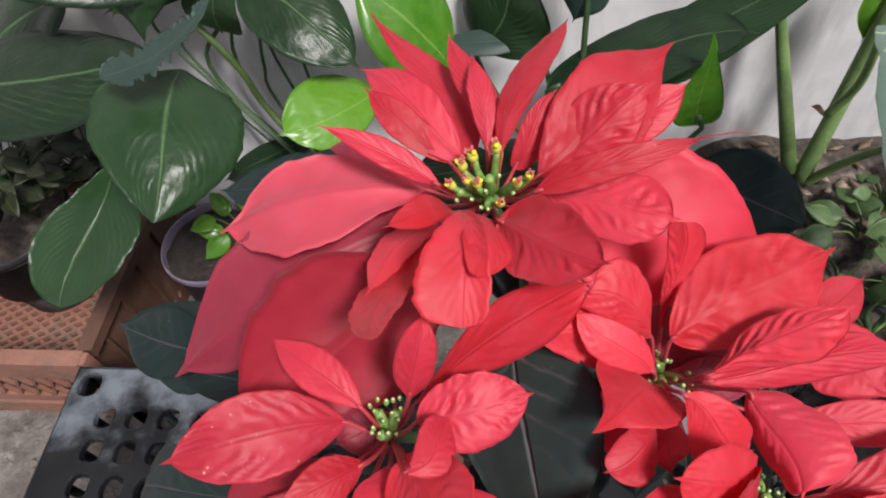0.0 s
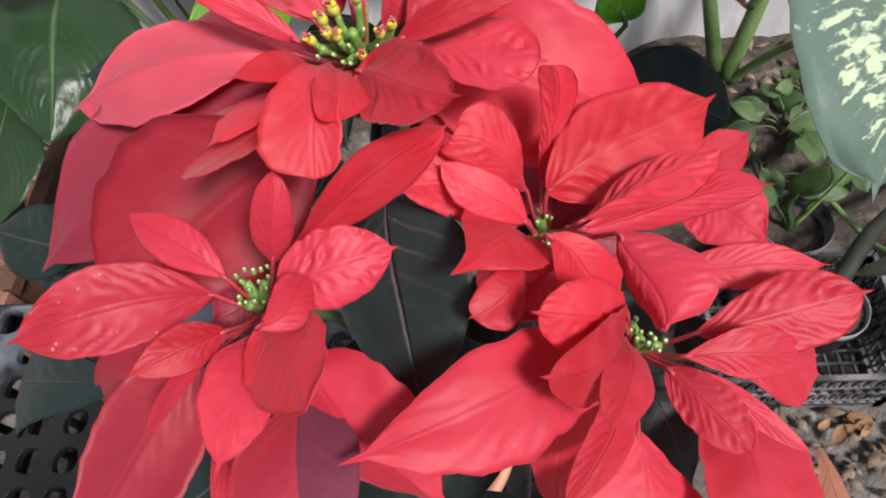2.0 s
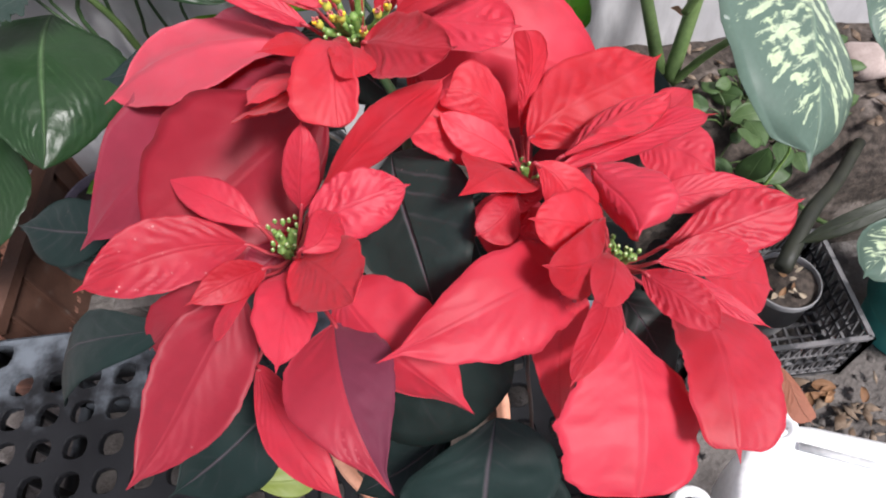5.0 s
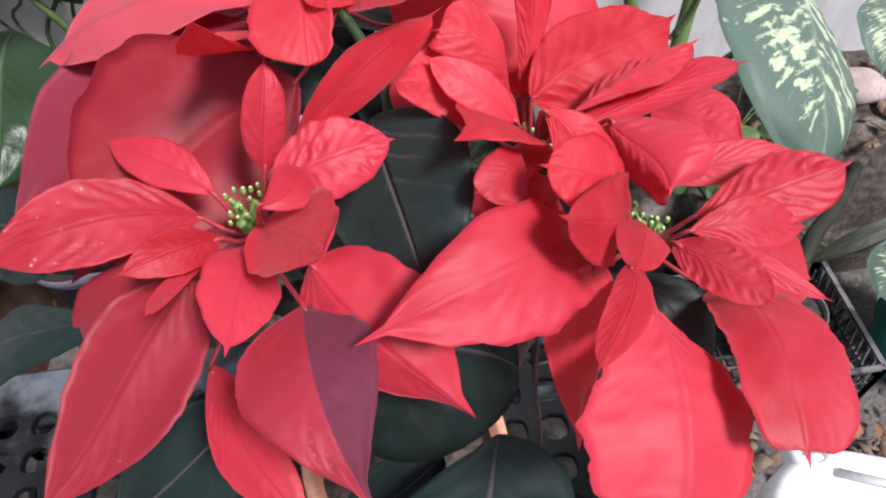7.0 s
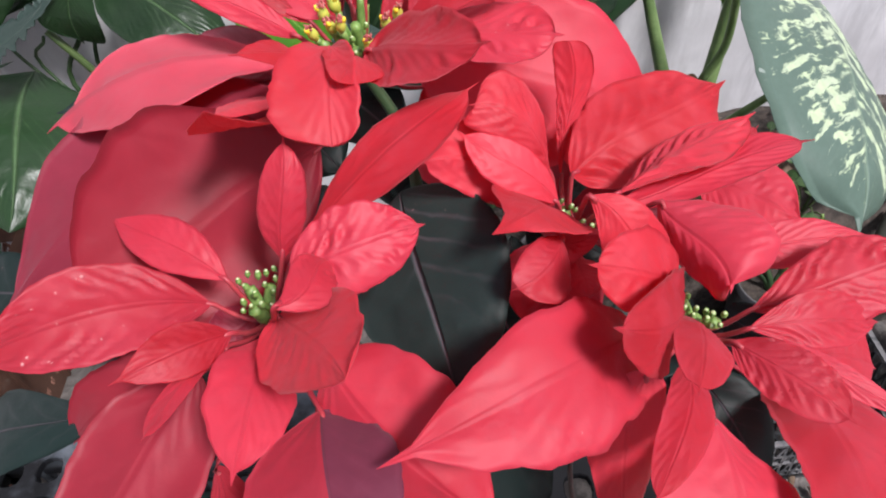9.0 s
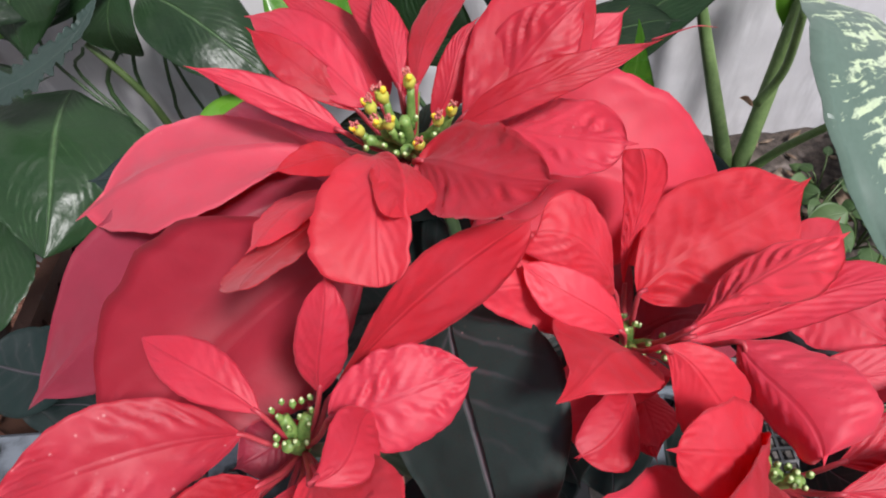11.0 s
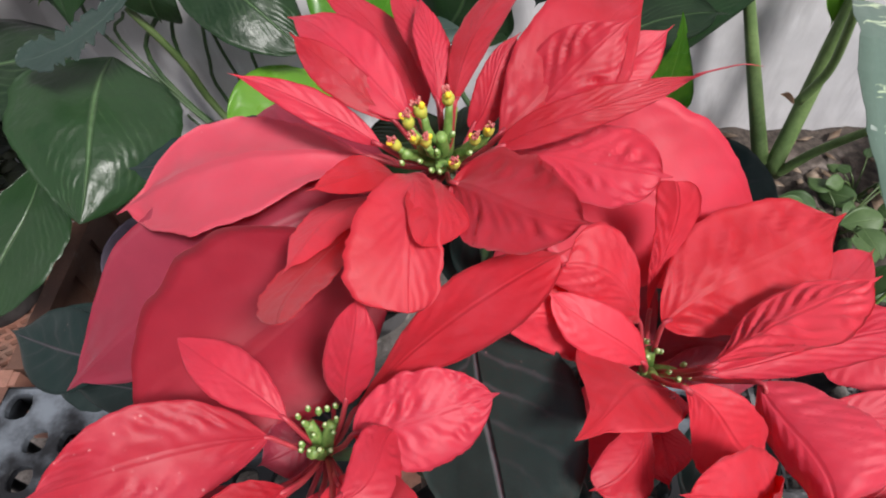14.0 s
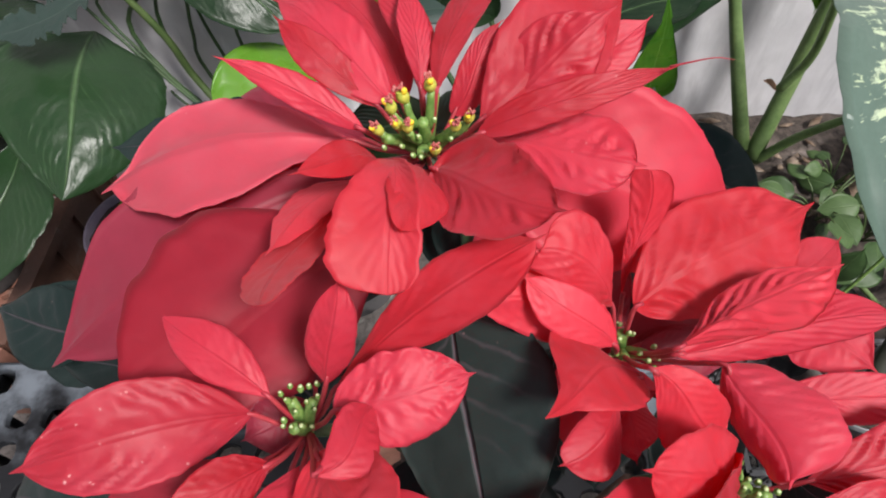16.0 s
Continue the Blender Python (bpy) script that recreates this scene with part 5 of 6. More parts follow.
def pierced_top(xs, ys, holes, z, t):
    """A plate cut into cells by the lines xs and ys; each cell named in holes gets a square hole with rounded corners of that size and shift."""
    verts, faces = [], []
    for i in range(len(xs) - 1):
        for j in range(len(ys) - 1):
            x0, x1, y0, y1 = xs[i], xs[i + 1], ys[j], ys[j + 1]
            n = len(verts)
            verts += [(x0, y0, z), (x1, y0, z), (x1, y1, z), (x0, y1, z)]
            if (i, j) not in holes:
                faces.append((n, n + 1, n + 2, n + 3))
                continue
            hole, dx, dy = holes[i, j]
            cx, cy, h, r = (x0 + x1) / 2 + dx, (y0 + y1) / 2 + dy, hole / 2, hole * 0.36
            ring = []
            for k, (sx, sy) in enumerate(((-1, -1), (1, -1), (1, 1), (-1, 1))):
                for a in (180, 225, 270):
                    ang = radians(a + 90 * k)
                    ring.append((cx + sx * (h - r) + r * math.cos(ang), cy + sy * (h - r) + r * math.sin(ang)))
            m = len(verts)
            for depth in (0, 0.0015, t):
                for px, py in ring:
                    g = 0.93 if depth else 1.0
                    verts.append((cx + (px - cx) * g, cy + (py - cy) * g, z - depth))
            for k in range(4):
                own = [m + (3 * k + 1 + q) % 12 for q in range(4)]
                faces.append((n + k, n + (k + 1) % 4, *own[::-1]))
            for d in (0, 12):
                for k in range(12):
                    a, b = m + d + k, m + d + (k + 1) % 12
                    faces.append((a, a + 12, b + 12, b))
    return verts, faces


CX0, CX1, CY0, CY1 = -0.619, 0.225, -0.16, 0.362
PITCH = 0.0449
CELLS_X = [CX0] + [-0.5785 + PITCH * i for i in range(18)] + [CX1]
CELLS_Y = [CY0] + [0.2725 - PITCH * i for i in range(9, -1, -1)] + [0.3175, CY1]
HOLES = {(i, j): (0.031, 0, 0) for i in range(1, 18) for j in range(1, 11)}
HOLES[0, 11] = (0.036, 0.002, 0.0)
HOLES[18, 11] = (0.036, -0.002, 0.0)
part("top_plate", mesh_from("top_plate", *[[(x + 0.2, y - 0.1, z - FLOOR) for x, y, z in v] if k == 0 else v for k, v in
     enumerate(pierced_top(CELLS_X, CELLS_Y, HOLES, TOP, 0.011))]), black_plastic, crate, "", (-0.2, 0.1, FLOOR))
for ob in crate.children:
    for p in ob.data.polygons:
        p.use_smooth = False
for a, b in (((CX0, CY0), (CX1, CY0)), ((CX0, CY1), (CX1, CY1)), ((CX0, CY0), (CX0, CY1)), ((CX1, CY0), (CX1, CY1))):
    a, b = Vector((*a, 0)), Vector((*b, 0))
    o = Vector((-0.2, 0.1, FLOOR))
    v, f = bar(a + Vector((0, 0, TOP - 0.022)), b + Vector((0, 0, TOP - 0.022)), 0.008, 0.04)
    panel = part("side_panel", mesh_from("side_panel", [p - o for p in v], f), black_plastic, crate, "", o)
    for z, h in ((TOP - 0.13, 0.03), (FLOOR + 0.02, 0.04)):
        v, f = bar(a + Vector((0, 0, z)), b + Vector((0, 0, z)), 0.008, h)
        part("rail", mesh_from("rail", [p - o for p in v], f), black_plastic, panel, "", o)
    count = int((b - a).length / 0.045)
    for i in range(count + 1):
        q = a.lerp(b, i / count)
        v, f = bar(q + Vector((0, 0, FLOOR)), q + Vector((0, 0, TOP - 0.004)), 0.010, 0.010, (b - a).normalized())
        part("slat", mesh_from("slat", [p - o for p in v], f), black_plastic, panel, "", o)

# ---- orange lattice crate ----
OO = (-0.95, 0.60, FLOOR)
ocr = thing("orange_crate", OO, "faded orange plastic fruit crate with lattice sides", "crate")
OX0, OX1, OY0, OY1, OH = -1.22, -0.675, 0.405, 0.80, 0.22


def flat_part(name, piece, mat, owner, at):
    v, f = piece
    ob = part(name, mesh_from(name, [Vector(p) - Vector(at) for p in v], f), mat, owner, "", at)
    for p in ob.data.polygons:
        p.use_smooth = False
    return ob


def crate_side(a, b, height, thick, rows, mat, owner, o, cross=0.032, lo=0.36, hi=0.66, rim=0.026, lip=0.020):
    """A crate's side: rim, rails and a band of crossed bars."""
    o = Vector(o)
    a, b = Vector((*a, o.z)), Vector((*b, o.z))
    side = (b - a).cross(Vector((0, 0, 1)))
    panel = flat_part("side_panel", bar(a + Vector((0, 0, height - lip / 2)), b + Vector((0, 0, height - lip / 2)), rim, lip), mat, owner, o)
    for z, h in rows:
        flat_part("rail", bar(a + Vector((0, 0, z)), b + Vector((0, 0, z)), thick, h), mat, panel, o)
    n = max(int((b - a).length / cross), 2)
    for i in range(n):
        for k0, k1 in ((i, i + 1), (i + 1, i)):
            p, q = a.lerp(b, k0 / n), a.lerp(b, k1 / n)
            flat_part("slat", bar(p + Vector((0, 0, lo * height)), q + Vector((0, 0, hi * height)), thick * 0.8, 0.006 if cross > 0.02 else 0.003, side), mat, panel, o)
    for q in (a, b):
        flat_part("post", bar(q, q + Vector((0, 0, height - 0.001)), 0.020 if cross > 0.02 else 0.008, 0.020 if cross > 0.02 else 0.008, (b - a).normalized()), mat, panel, o)


# end sides take the darker copy, with their shade in the colour
board = flat_part("side_panel", bar((OX1, OY0 + 0.014, FLOOR + OH - 0.010), (OX1, OY1 - 0.014, FLOOR + OH - 0.010), 0.026, 0.020), shaded_orange_plastic, ocr, OO)
flat_part("board", bar((OX1 - 0.004, OY0 + 0.011, FLOOR + 0.100), (OX1 - 0.004, OY1 - 0.011, FLOOR + 0.100), 0.008, 0.198), shaded_orange_plastic, board, OO)
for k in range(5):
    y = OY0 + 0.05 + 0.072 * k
    flat_part("rib", bar((OX1 + 0.004, y, FLOOR + 0.004), (OX1 + 0.004, y, FLOOR + OH - 0.022), 0.006, 0.007, (1, 0, 0)), shaded_orange_plastic, board, OO)
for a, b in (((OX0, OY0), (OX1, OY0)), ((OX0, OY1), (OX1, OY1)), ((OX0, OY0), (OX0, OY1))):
    crate_side(a, b, OH, 0.007, ((0.172, 0.045), (0.068, 0.022), (0.022, 0.044)), orange_plastic if a[1] == b[1] else shaded_orange_plastic, ocr, OO)


def lattice(x0, x1, y0, y1, z, pitch, w, h):
    """Two sets of slanting bars that fill a rectangle."""
    pieces = []
    n = int((x1 - x0 + y1 - y0) / pitch) + 1
    for i in range(-n, n):
        for sgn in (1, -1):
            x = x0 + pitch * i
            xa, xb = (x, x + (y1 - y0) * 1.6) if sgn == 1 else (x + (y1 - y0) * 1.6, x)
            lo = sorted(((x0 - xa) / (xb - xa), (x1 - xa) / (xb - xa)))
            t0, t1 = max(0, lo[0]), min(1, lo[1])
            if t1 - t0 > 0.03:
                zz = z + 0.001 * sgn
                pieces.append(bar((xa + (xb - xa) * t0, y0 + (y1 - y0) * t0, zz), (xa + (xb - xa) * t1, y0 + (y1 - y0) * t1, zz), w, h))
    return pieces


bottom = flat_part("bottom_frame", bar((OX0, OY0 + 0.005, FLOOR + 0.035), (OX1, OY0 + 0.005, FLOOR + 0.035), 0.012, 0.012), orange_plastic, ocr, OO)
for piece in lattice(OX0, OX1, OY0, OY1, FLOOR + 0.035, 0.034, 0.007, 0.010):
    flat_part("slat", piece, orange_plastic, bottom, OO)

# ---- pots ----


def pot(at, r, height, mat, label, rim_mat=None, fill=0.85, soil_mat=None, group=""):
    t = thing("plant_pot", at, label, "plant pot", group)
    part("pot_body", mesh_from("pot_body", *lathe(((0.0, 0.0), (r * 0.68, 0.0), (r * 0.7, 0.004), (r * 0.93, height * 0.86), (r * 0.955, height - 0.016), (r * 0.94, height - 0.016), (r * 0.90, height * 0.4), (0.0, height * 0.38)), 36)), mat, t, "", at)
    part("rim", mesh_from("rim", *lathe(((r * 0.945, height - 0.016), (r * 0.985, height - 0.016), (r, height - 0.012), (r, height - 0.003), (r * 0.98, height), (r * 0.955, height - 0.002), (r * 0.945, height - 0.016)), 36)), rim_mat or mat, t, "", at)
    v, f = lathe(((r * 0.94, height * fill), (r * 0.75, height * fill + 0.004), (r * 0.55, height * fill + 0.002), (r * 0.35, height * fill + 0.005), (r * 0.15, height * fill + 0.006), (0.0, height * fill + 0.004)), 24)
    v = [(x, y, z + 0.008 * noise.noise((x * 60, y * 60, at[0] * 9))) for x, y, z in v]
    part("soil", mesh_from("soil", v, f), soil_mat or soil, t, "dark crumbly potting soil", at)
    return t


def block_stack(at, sx, sy, h, label):
    """Bricks laid in courses, each course turned."""
    t = thing("block_stack", at, label, "blocks")
    n = max(1, round(h / 0.065))
    for k in range(n):
        for side in (-1, 1):
            if k % 2:
                bm = block(side * sx * 0.252, 0, (k + 0.5) * h / n, sx * 0.49, sy, h / n * 0.97, 0.004)
            else:
                bm = block(0, side * sy * 0.252, (k + 0.5) * h / n, sx, sy * 0.49, h / n * 0.97, 0.004)
            part("brick", bm, earth, t, "", at)


pot((-0.513, 0.605, 0.26), 0.083, 0.19, purple_plastic, "small grey-purple plastic pot with dark soil", fill=0.92, soil_mat=dark_soil)
block_stack((-0.513, 0.605, FLOOR), 0.16, 0.16, 0.06, "dusty grey bricks under a pot")
pot((-0.92, 0.66, 0.24), 0.11, 0.20, dark_grey_plastic, "dusty black pot standing in the orange crate", fill=0.9)
pot((0.465, 0.488, 0.24), 0.052, 0.16, dark_plastic, "small black plastic pot with dark soil", fill=0.82)
litter_pot = pot((0.510, 0.385, 0.215), 0.050, 0.125, grey_plastic, "grey plastic pot with litter, standing in the crate", fill=0.9)
rng = random.Random(31)
for _ in range(16):
    a, d = rng.uniform(0, 6.28), 0.036 * rng.random() ** 0.5
    p0 = (0.510 + d * math.cos(a), 0.385 + d * math.sin(a), 0.335)
    p1 = (p0[0] + rng.uniform(-0.014, 0.014), p0[1] + rng.uniform(-0.014, 0.014), 0.337 + rng.uniform(0, 0.006))
    bl = blade(p0, p1, rng.uniform(0.005, 0.009), rng.uniform(-40, 40), 0.1, 0.2, ns=8, nu=4, thick=0.0004)
    part("dry_flake", mesh_from("dry_flake", bl[0], bl[1], bl[2], [0] * len(bl[1])), dry_leaf if rng.random() < 0.3 else dry_pale, litter_pot, "", p0)
pot((-0.24, 0.66, FLOOR), 0.12, 0.21, dark_plastic, "dark pot of the broad-leaved plant", fill=0.9)
pot((0.06, 0.68, FLOOR), 0.10, 0.21, dark_plastic, "dark pot of the long-leaved plant", fill=0.9)
pot((0.737, 0.345, FLOOR), 0.10, 0.20, teal_plastic, "teal plastic pot at the edge of the path", fill=0.9)
block_stack((0.465, 0.50, FLOOR), 0.10, 0.10, 0.04, "dusty grey bricks under a small pot")

# ---- raised bed of soil along the wall ----
BED = 0.452


def bed_surface():
    verts, faces = [], []
    nx, ny = 50, 24
    for j in range(ny + 1):
        for i in range(nx + 1):
            x, y = 0.20 + 1.2 * i / nx, 0.52 + 0.285 * j / ny
            drop = max(0.0, (0.60 - y) / 0.08) ** 1.5 * 0.10 if y < 0.60 else 0.0
            drop += max(0.0, (0.30 - x) / 0.10) ** 1.5 * 0.10 if x < 0.30 else 0.0
            z = BED - drop + 0.014 * noise.noise((x * 12, y * 12, 1)) + 0.007 * noise.noise((x * 40, y * 40, 4))
            if i in (0, nx) or j == 0:
                z = FLOOR - 0.01
            verts.append((x, y, z))
    for j in range(ny):
        for i in range(nx):
            a = j * (nx + 1) + i
            faces.append((a, a + 1, a + nx + 2, a + nx + 1))
    return mesh_from("soil_bed", verts, faces)


tagged(part("soil_bed", bed_surface(), soil), "raised bed of dark crumbly soil along the wall", "soil", kind="structure")

# ---- stalks ----
for pts, r0, r1, mat in (([(-0.24, 0.66, 0.39), (-0.393, 0.745, 0.576), (-0.416, 0.745, 0.673), (-0.453, 0.745, 0.758)], 0.0058, 0.005, stem_olive),
                         ([(-0.24, 0.66, 0.39), (-0.492, 0.749, 0.692), (-0.512, 0.749, 0.775)], 0.0026, 0.0022, stem_dark),
                         ([(-0.24, 0.66, 0.39), (-0.480, 0.753, 0.679), (-0.466, 0.753, 0.747)], 0.0026, 0.0022, stem_dark),
                         ([(-0.24, 0.66, 0.39), (-0.461, 0.757, 0.642), (-0.421, 0.757, 0.747)], 0.0036, 0.0031, stem_dark),
                         ([(-0.24, 0.66, 0.39), (-0.404, 0.761, 0.561), (-0.424, 0.761, 0.679), (-0.403, 0.761, 0.751)], 0.003, 0.0026, stem_dark),
                         ([(-0.24, 0.66, 0.39), (-0.388, 0.765, 0.585), (-0.388, 0.765, 0.661), (-0.377, 0.765, 0.715)], 0.0028, 0.0024, stem_dark),
                         ([(-0.24, 0.66, 0.39), (-0.359, 0.769, 0.619), (-0.371, 0.769, 0.706)], 0.0026, 0.0022, stem_dark),
                         ([(-0.24, 0.66, 0.39), (-0.330, 0.773, 0.631), (-0.317, 0.773, 0.679)], 0.0026, 0.0022, stem_dark),
                         ([(-0.24, 0.66, 0.39), (-0.432, 0.777, 0.536), (-0.463, 0.777, 0.571)], 0.0026, 0.0022, stem_dark),
                         ([(-0.24, 0.66, 0.39), (-0.452, 0.781, 0.516), (-0.469, 0.781, 0.549)], 0.0024, 0.0020, stem_dark)):
    part("stalk", mesh_from("stalk", *tube(pts, r0, r1, 8, 12, pts[0])), mat, lily, "", pts[0])
for pts, r0, r1 in (([(0.372, 0.695, 0.493), (0.334, 0.745, 0.635), (0.305, 0.776, 0.742)], 0.0115, 0.0065),
                    ([(0.386, 0.685, 0.485), (0.411, 0.720, 0.603), (0.427, 0.740, 0.771)], 0.0125, 0.01),
                    ([(0.391, 0.680, 0.481), (0.421, 0.660, 0.548), (0.448, 0.620, 0.624)], 0.007, 0.005),
                    ([(0.390, 0.700, 0.597), (0.405, 0.690, 0.657), (0.385, 0.660, 0.762)], 0.006, 0.005),
                    ([(0.47, 0.60, 0.42), (0.561, 0.420, 0.418), (0.598, 0.380, 0.557)], 0.004, 0.003)):
    part("stalk", mesh_from("stalk", *tube(pts, r0, r1, 10, 14, pts[0])), stem_green, dief, "", pts[0])
bl = blade((0.4068, 0.735, 0.5617), (0.3824, 0.735, 0.5804), 0.016, 20, 0.1, 0.2, ns=10, nu=6, acute=0.5)
part("leaf", mesh_from("leaf", bl[0], bl[1], bl[2], [0] * len(bl[1])), dry_leaf, dief, "withered orange leaf scrap", (0.4068, 0.735, 0.5617))
# stalk lying in shadow, painted almost black to show it
part("old_stalk", mesh_from("old_stalk", *tube([(0.441, 0.337, 0.467), (0.508, 0.416, 0.469), (0.580, 0.48, 0.44), (0.656, 0.560, 0.425)], 0.0115, 0.009, 10, 12, (0.441, 0.337, 0.467))), stem_shaded, dief, "shadowed stalk, its shade put into a near-black colour", (0.441, 0.337, 0.467))
# ---- small weeds ----


def weed(at, height, spread, count, size, label, mat, seed, flop=0.5):
    r = random.Random(seed)
    t = thing("weed_plant", at, label, "plant", "weeds in the pots and soil")
    at = Vector(at)
    for k in range(count):
        a = 2.4 * k + r.uniform(-0.4, 0.4)
        d = spread * r.uniform(0.35, 1.0)
        top = at + Vector((math.cos(a) * d, math.sin(a) * d, height * r.uniform(0.5, 1.0)))
        part("stalk", mesh_from("stalk", *tube([at, at.lerp(top, 0.5) + Vector((0, 0, height * 0.2)), top], 0.0018, 0.001, 6, 6, at)), stem_dark if mat == dull_green else stem_olive, t, "", at)
        s = size * r.uniform(0.7, 1.25)
        tip = top + Vector((math.cos(a) * s, math.sin(a) * s, s * r.uniform(-flop, 0.3)))
        bl = blade(top, tip, s * r.uniform(0.62, 0.8), r.uniform(-25, 25), 0.08, -0.15, ns=12, nu=8, wave=0.05, acute=0.4, thick=0.0004)
        part("leaf", mesh_from("leaf", bl[0], bl[1], bl[2], [0] * len(bl[1])), mat, t, "", top)


weed((0.46, 0.60, 0.44), 0.07, 0.07, 10, 0.042, "small green weed with round leaves in the soil", weed_green, 3)
weed((0.53, 0.58, 0.42), 0.08, 0.07, 10, 0.042, "small green weed with round leaves in the soil", weed_green, 5)
weed((0.43, 0.55, 0.41), 0.05, 0.05, 8, 0.036, "small green weed with round leaves in the soil", weed_green, 8)
weed((0.60, 0.68, 0.44), 0.09, 0.06, 10, 0.036, "small green weed with round leaves in the soil", weed_green, 9)
weed((0.50, 0.66, 0.44), 0.06, 0.06, 9, 0.026, "small green weed with round leaves in the soil", weed_green, 19)
seedling = thing("weed_plant", (0.465, 0.488, 0.37), "seedling with broad pale leaves in the black pot", "plant", "weeds in the pots and soil")
for base, tip, width in (((0.452, 0.502, 0.438), (0.4584, 0.490, 0.5354), 0.046), ((0.484, 0.505, 0.432), (0.540, 0.530, 0.440), 0.040), ((0.440, 0.510, 0.430), (0.405, 0.535, 0.470), 0.036)):
    leaf(seedling, base, tip, width, -8, 0.06, -0.1, "weed", stalk=True, peak=0.5)
part("stalk", mesh_from("stalk", *tube([(0.465, 0.488, 0.37), (0.488, 0.498, 0.440), (0.500, 0.502, 0.490), (0.497, 0.502, 0.514)], 0.0026, 0.0018, 8, 12, (0.465, 0.488, 0.37))), bud_green, seedling, "pale bent stalk", (0.465, 0.488, 0.37))
stone_pale = plain_material("stone_pale", (0.34, 0.27, 0.25), (0.46, 0.38, 0.35), 0.9, 30, relief=0.003, dust=(0.22, 0.18, 0.16), dust_lo=0.58, dust_scale=30)
v, f = ellipsoid((0, 0, 0), 0.040, 0.048, (0.1, 0.1, 1), 20, 14)
v = [p * (1 + 0.35 * noise.noise(p * 22 + Vector((3, 0, 0)))) for p in v]
tagged(part("stone", mesh_from("stone", v, f), stone_pale, None, "", (0.705, 0.69, 0.468)), "pale pinkish lump of stone on the soil", "stone")
weed((-0.455, 0.615, 0.43), 0.08, 0.045, 13, 0.044, "small bright green seedling in the purple pot", bright_green, 14)
weed((-0.86, 0.67, 0.43), 0.19, 0.13, 100, 0.044, "leafy succulent with dull green leaves in the black pot", dull_green, 16)
weed((-0.76, 0.74, 0.42), 0.16, 0.09, 30, 0.05, "dark leafy seedling beside the orange crate", dull_green, 21)

# ---- mesh crate on the right with its pot ----
RO = (0.47, 0.40, FLOOR)
rcr = thing("mesh_crate", RO, "dusty black plastic mesh crate on the ground", "crate")
RX0, RX1, RY0, RY1, RH = 0.34, 0.597, 0.283, 0.47, 0.13
for a, b in (((RX0, RY0), (RX1, RY0)), ((RX0, RY1), (RX1, RY1)), ((RX0, RY0), (RX0, RY1)), ((RX1, RY0), (RX1, RY1))):
    crate_side(a, b, RH, 0.004, ((0.085, 0.004), (0.06, 0.004), (0.03, 0.004), (0.008, 0.016)), dark_plastic, rcr, RO, cross=0.016, lo=0.10, hi=0.9, rim=0.007, lip=0.006)
pieces = [bar((RX0 + 0.02 * i, RY0, FLOOR + 0.012), (RX0 + 0.02 * i, RY1, FLOOR + 0.012), 0.004, 0.006) for i in range(13)]
pieces += [bar((RX0, RY0 + 0.02 * i, FLOOR + 0.0125), (RX1, RY0 + 0.02 * i, FLOOR + 0.0125), 0.004, 0.006) for i in range(10)]
bottom = flat_part("bottom_frame", bar((RX0, RY0 + 0.003, FLOOR + 0.012), (RX1, RY0 + 0.003, FLOOR + 0.012), 0.008, 0.007), dark_plastic, rcr, RO)
for piece in pieces:
    flat_part("slat", piece, dark_plastic, bottom, RO)

# ---- white plastic stool ----
WZ = 0.715
stool = thing("plastic_stool", (0.42, -0.10, FLOOR), "white moulded plastic stool with a slotted top", "stool")


def stool_top():
    """A square top with rounded corners, turned a little, with a rolled edge and a slot."""
    turn = radians(-20)
    half, r = 0.165, 0.055
    ring = []
    for k, (sx, sy) in enumerate(((1, 1), (-1, 1), (-1, -1), (1, -1))):
        for a in range(0, 91, 15):
            ang = radians(a + 90 * k)
            ring.append((sx * (half - r) + r * math.cos(ang), sy * (half - r) + r * math.sin(ang)))
    m = len(ring)
    verts, faces = [], []
    for grow, z in ((0.90, -0.003), (0.955, 0.0), (0.985, -0.004), (1.0, -0.014), (0.985, -0.085), (0.965, -0.085), (0.965, -0.014)):
        for x, y in ring:
            x, y = x * grow, y * grow
            verts.append((x * math.cos(turn) - y * math.sin(turn), x * math.sin(turn) + y * math.cos(turn), z))
    for i in range(6):
        for k in range(m):
            faces.append((i * m + k, i * m + (k + 1) % m, (i + 1) * m + (k + 1) % m, (i + 1) * m + k))
    faces.append(tuple(range(m))[::-1])
    return mesh_from("seat", verts, faces)


SC = (0.325, -0.124, WZ)
part("seat", stool_top(), white_plastic, stool, "", SC)
for dx, dy in ((0.11, 0.11), (-0.11, 0.11), (-0.11, -0.11), (0.11, -0.11)):
    c, s = math.cos(radians(-20)), math.sin(radians(-20))
    top = Vector((SC[0] + dx * c - dy * s, SC[1] + dx * s + dy * c, WZ - 0.02))
    foot = Vector((SC[0] + 1.3 * (dx * c - dy * s), SC[1] + 1.3 * (dx * s + dy * c), FLOOR))
    v, f = bar(foot, top, 0.042, 0.030, (dx, dy, 0))
    part("leg", mesh_from("leg", [p - foot for p in v], f), white_plastic, stool, "", foot)
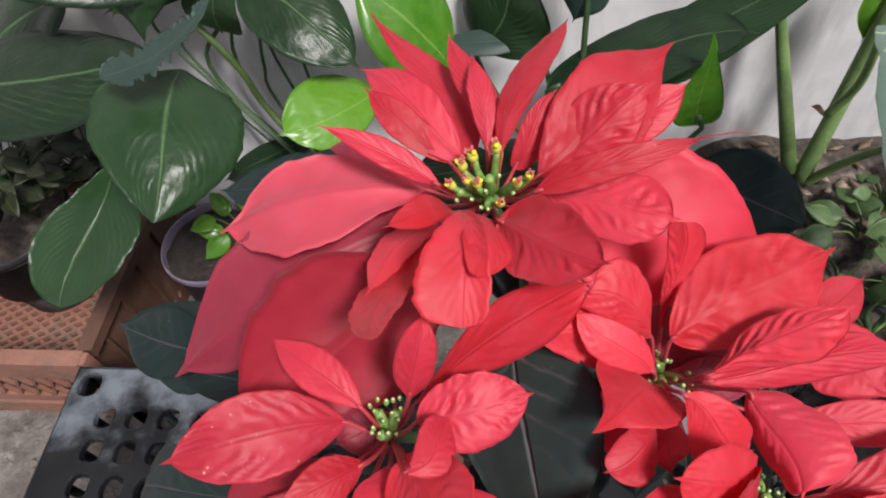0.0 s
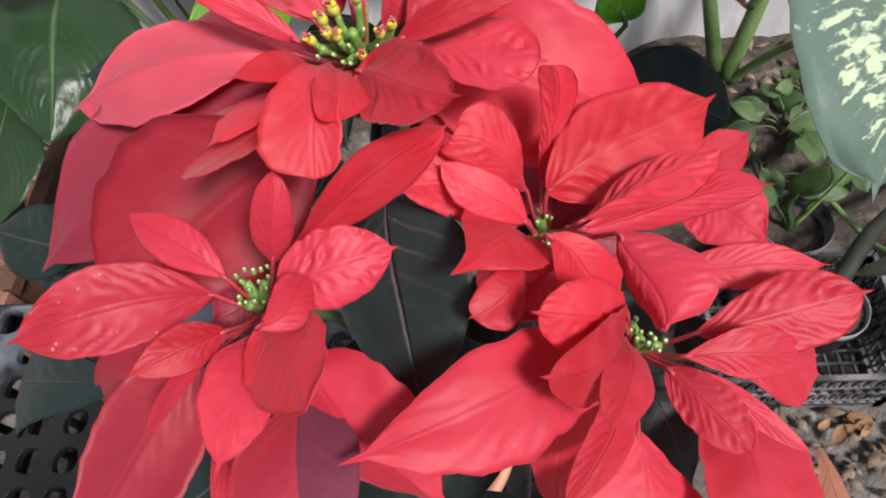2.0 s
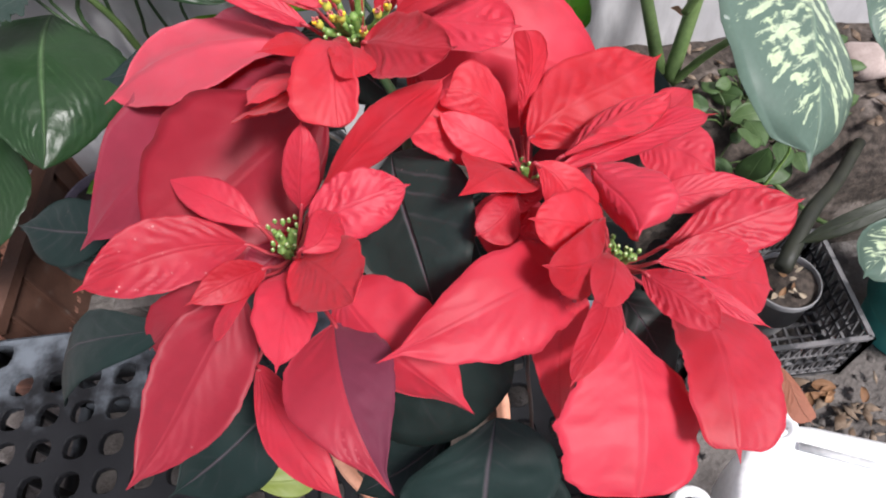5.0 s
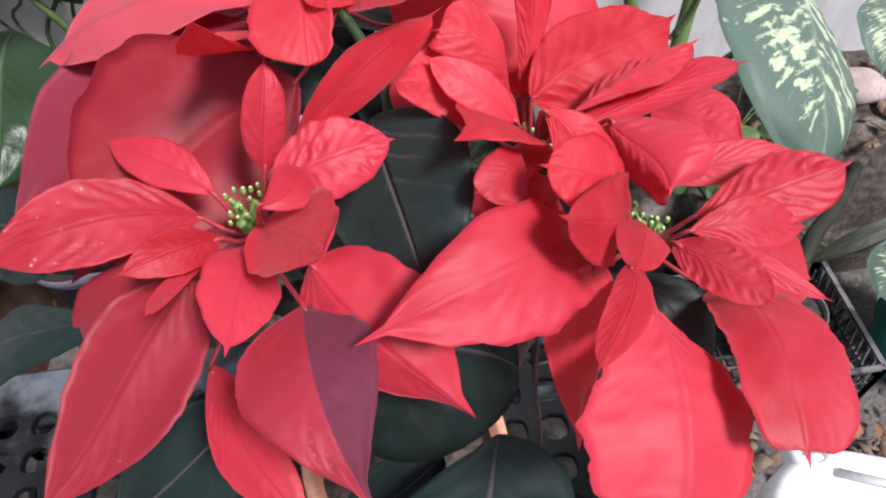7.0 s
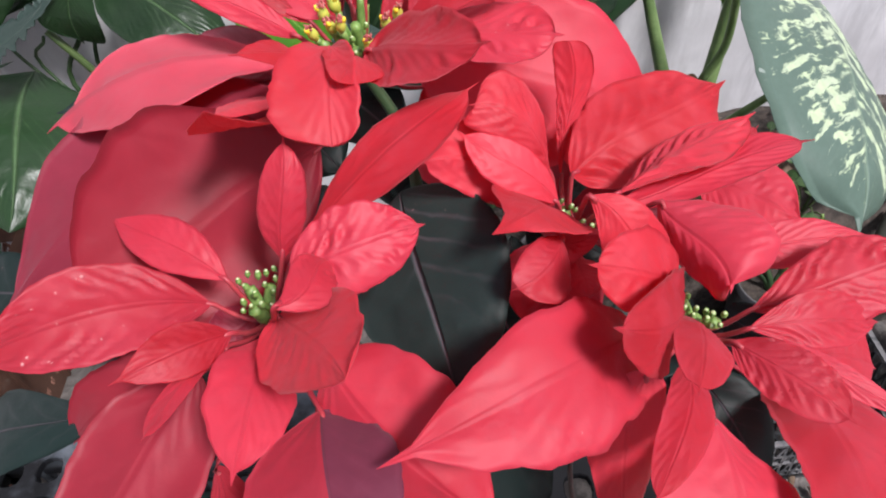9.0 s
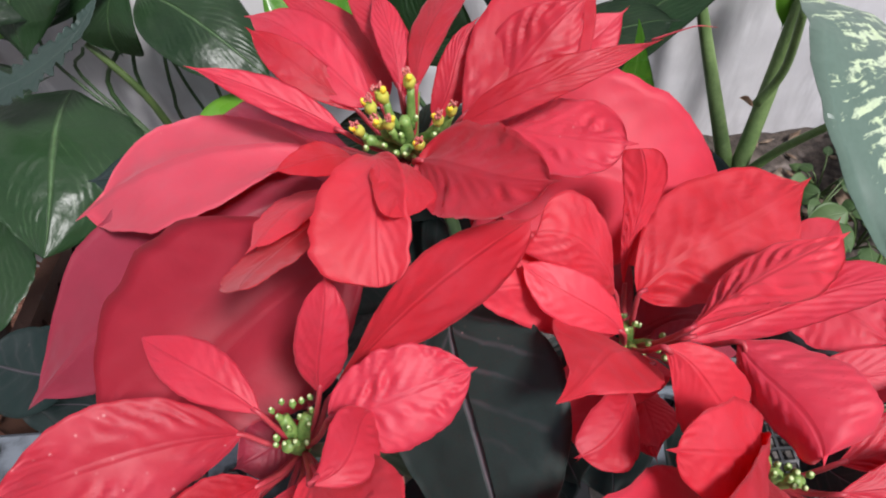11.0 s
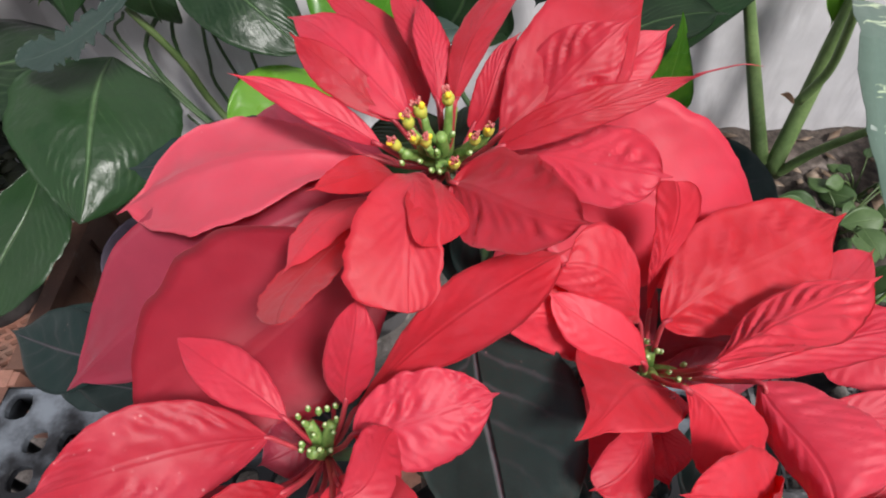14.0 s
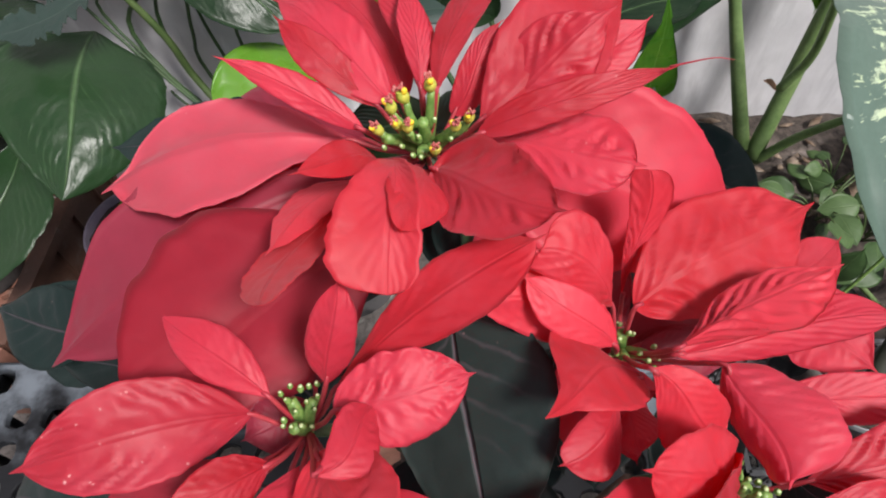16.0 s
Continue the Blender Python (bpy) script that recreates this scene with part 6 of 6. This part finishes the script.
# raised eye at the corner and a long raised slot on the seat
v, f = lathe(((0.008, -0.012), (0.0085, 0.001), (0.011, 0.004), (0.0145, 0.003), (0.016, -0.002), (0.016, -0.014)), 24)
part("corner_eye", mesh_from("corner_eye", v, f), white_plastic, stool, "", (0.252, 0.069, WZ - 0.001))
# grey disc stands in for the shade down the eye's hole
v, f = lathe(((0.0, 0.0), (0.0085, 0.0)), 20)
part("eye_hole", mesh_from("eye_hole", v, f), grey_plastic, stool, "", (0.252, 0.069, WZ - 0.006))
v, f = lathe(((0.008, -0.012), (0.0085, 0.001), (0.011, 0.004), (0.0145, 0.003), (0.016, -0.002), (0.016, -0.014)), 24)
part("corner_eye", mesh_from("corner_eye", v, f), white_plastic, stool, "", (0.171, 0.018, WZ - 0.001))
# second hole's shade, again a disc of darker colour
v, f = lathe(((0.0, 0.0), (0.0085, 0.0)), 20)
part("eye_hole", mesh_from("eye_hole", v, f), dark_grey_plastic, stool, "", (0.171, 0.018, WZ - 0.006))
# grey bar: the slot's shading is painted, not cast
v, f = bar((0.262, 0.052, WZ), (0.310, 0.032, WZ), 0.006, 0.002)
part("seat_slot", mesh_from("slot", [p - Vector((0.262, 0.052, WZ)) for p in v], f), slot_shade, stool, "", (0.262, 0.052, WZ))

# ---- litter ----


def litter():
    q = random.Random(77)
    pieces = []
    for _ in range(230):
        if q.random() < 0.7:
            x, y = q.uniform(0.30, 0.85), q.uniform(0.56, 0.78)
            z = BED + 0.012
        else:
            x, y = q.uniform(0.42, 0.75), q.uniform(0.15, 0.28)
            z = FLOOR + 0.012
        s, a, w = q.uniform(0.006, 0.020), q.uniform(0, 6.28), q.uniform(0.25, 0.6)
        d, e = Vector((math.cos(a), math.sin(a), q.uniform(-0.3, 0.3))), Vector((-math.sin(a), math.cos(a), q.uniform(-0.4, 0.4)))
        c = Vector((x, y, z + q.uniform(-0.004, 0.006)))
        up = Vector((0, 0, 0.0015))
        ring = [c - d * s, c + e * s * w, c + d * s, c - e * s * w]
        pieces.append((ring + [p - up for p in ring], [(0, 1, 2, 3), (7, 6, 5, 4), (0, 4, 5, 1), (1, 5, 6, 2), (2, 6, 7, 3), (3, 7, 4, 0)]))
    return join(*pieces)


litter_brown = plain_material("litter_brown", (0.10, 0.06, 0.035), (0.26, 0.20, 0.15), 0.9, 40, relief=0.001, dust=(0.38, 0.33, 0.28), dust_lo=0.6, dust_scale=25)
tagged(part("plant_litter", mesh_from("plant_litter", *litter()), litter_brown), "dry brown chips and leaf scraps strewn on soil", "litter", kind="stuff")
r = random.Random(31)
for x, y in ((0.53, 0.245), (0.555, 0.232), (0.515, 0.222), (0.575, 0.250), (0.50, 0.245), (0.37, 0.204), (0.61, 0.225), (0.545, 0.262), (0.40, 0.23)):
    a = r.uniform(0, 6.28)
    s = r.uniform(0.022, 0.04)
    base = Vector((x, y, FLOOR + 0.014))
    tip = base + Vector((math.cos(a) * s, math.sin(a) * s, r.uniform(-0.002, 0.008)))
    bl = blade(base, tip, s * 0.55, r.uniform(-20, 20), 0.12, 0.4, ns=12, nu=8, wave=0.1, acute=0.5)
    tagged(part("fallen_leaf", mesh_from("fallen_leaf", bl[0], bl[1], bl[2], [0] * len(bl[1])), dry_leaf, None, "", base), "dry orange-brown fallen leaf on the earth", "leaf", "fallen leaves")
petal_leaf(poin, (0.2263, 0.0837, 0.8079), (0.2367, 0.0442, 0.8003), 0.0158, 2.7, 0.068, -0.110, 0.94, 0.25, "withered", skew=-0.07, lean=-0.054, hook=-0.058, twist=0.3, label="withered brown leaf")
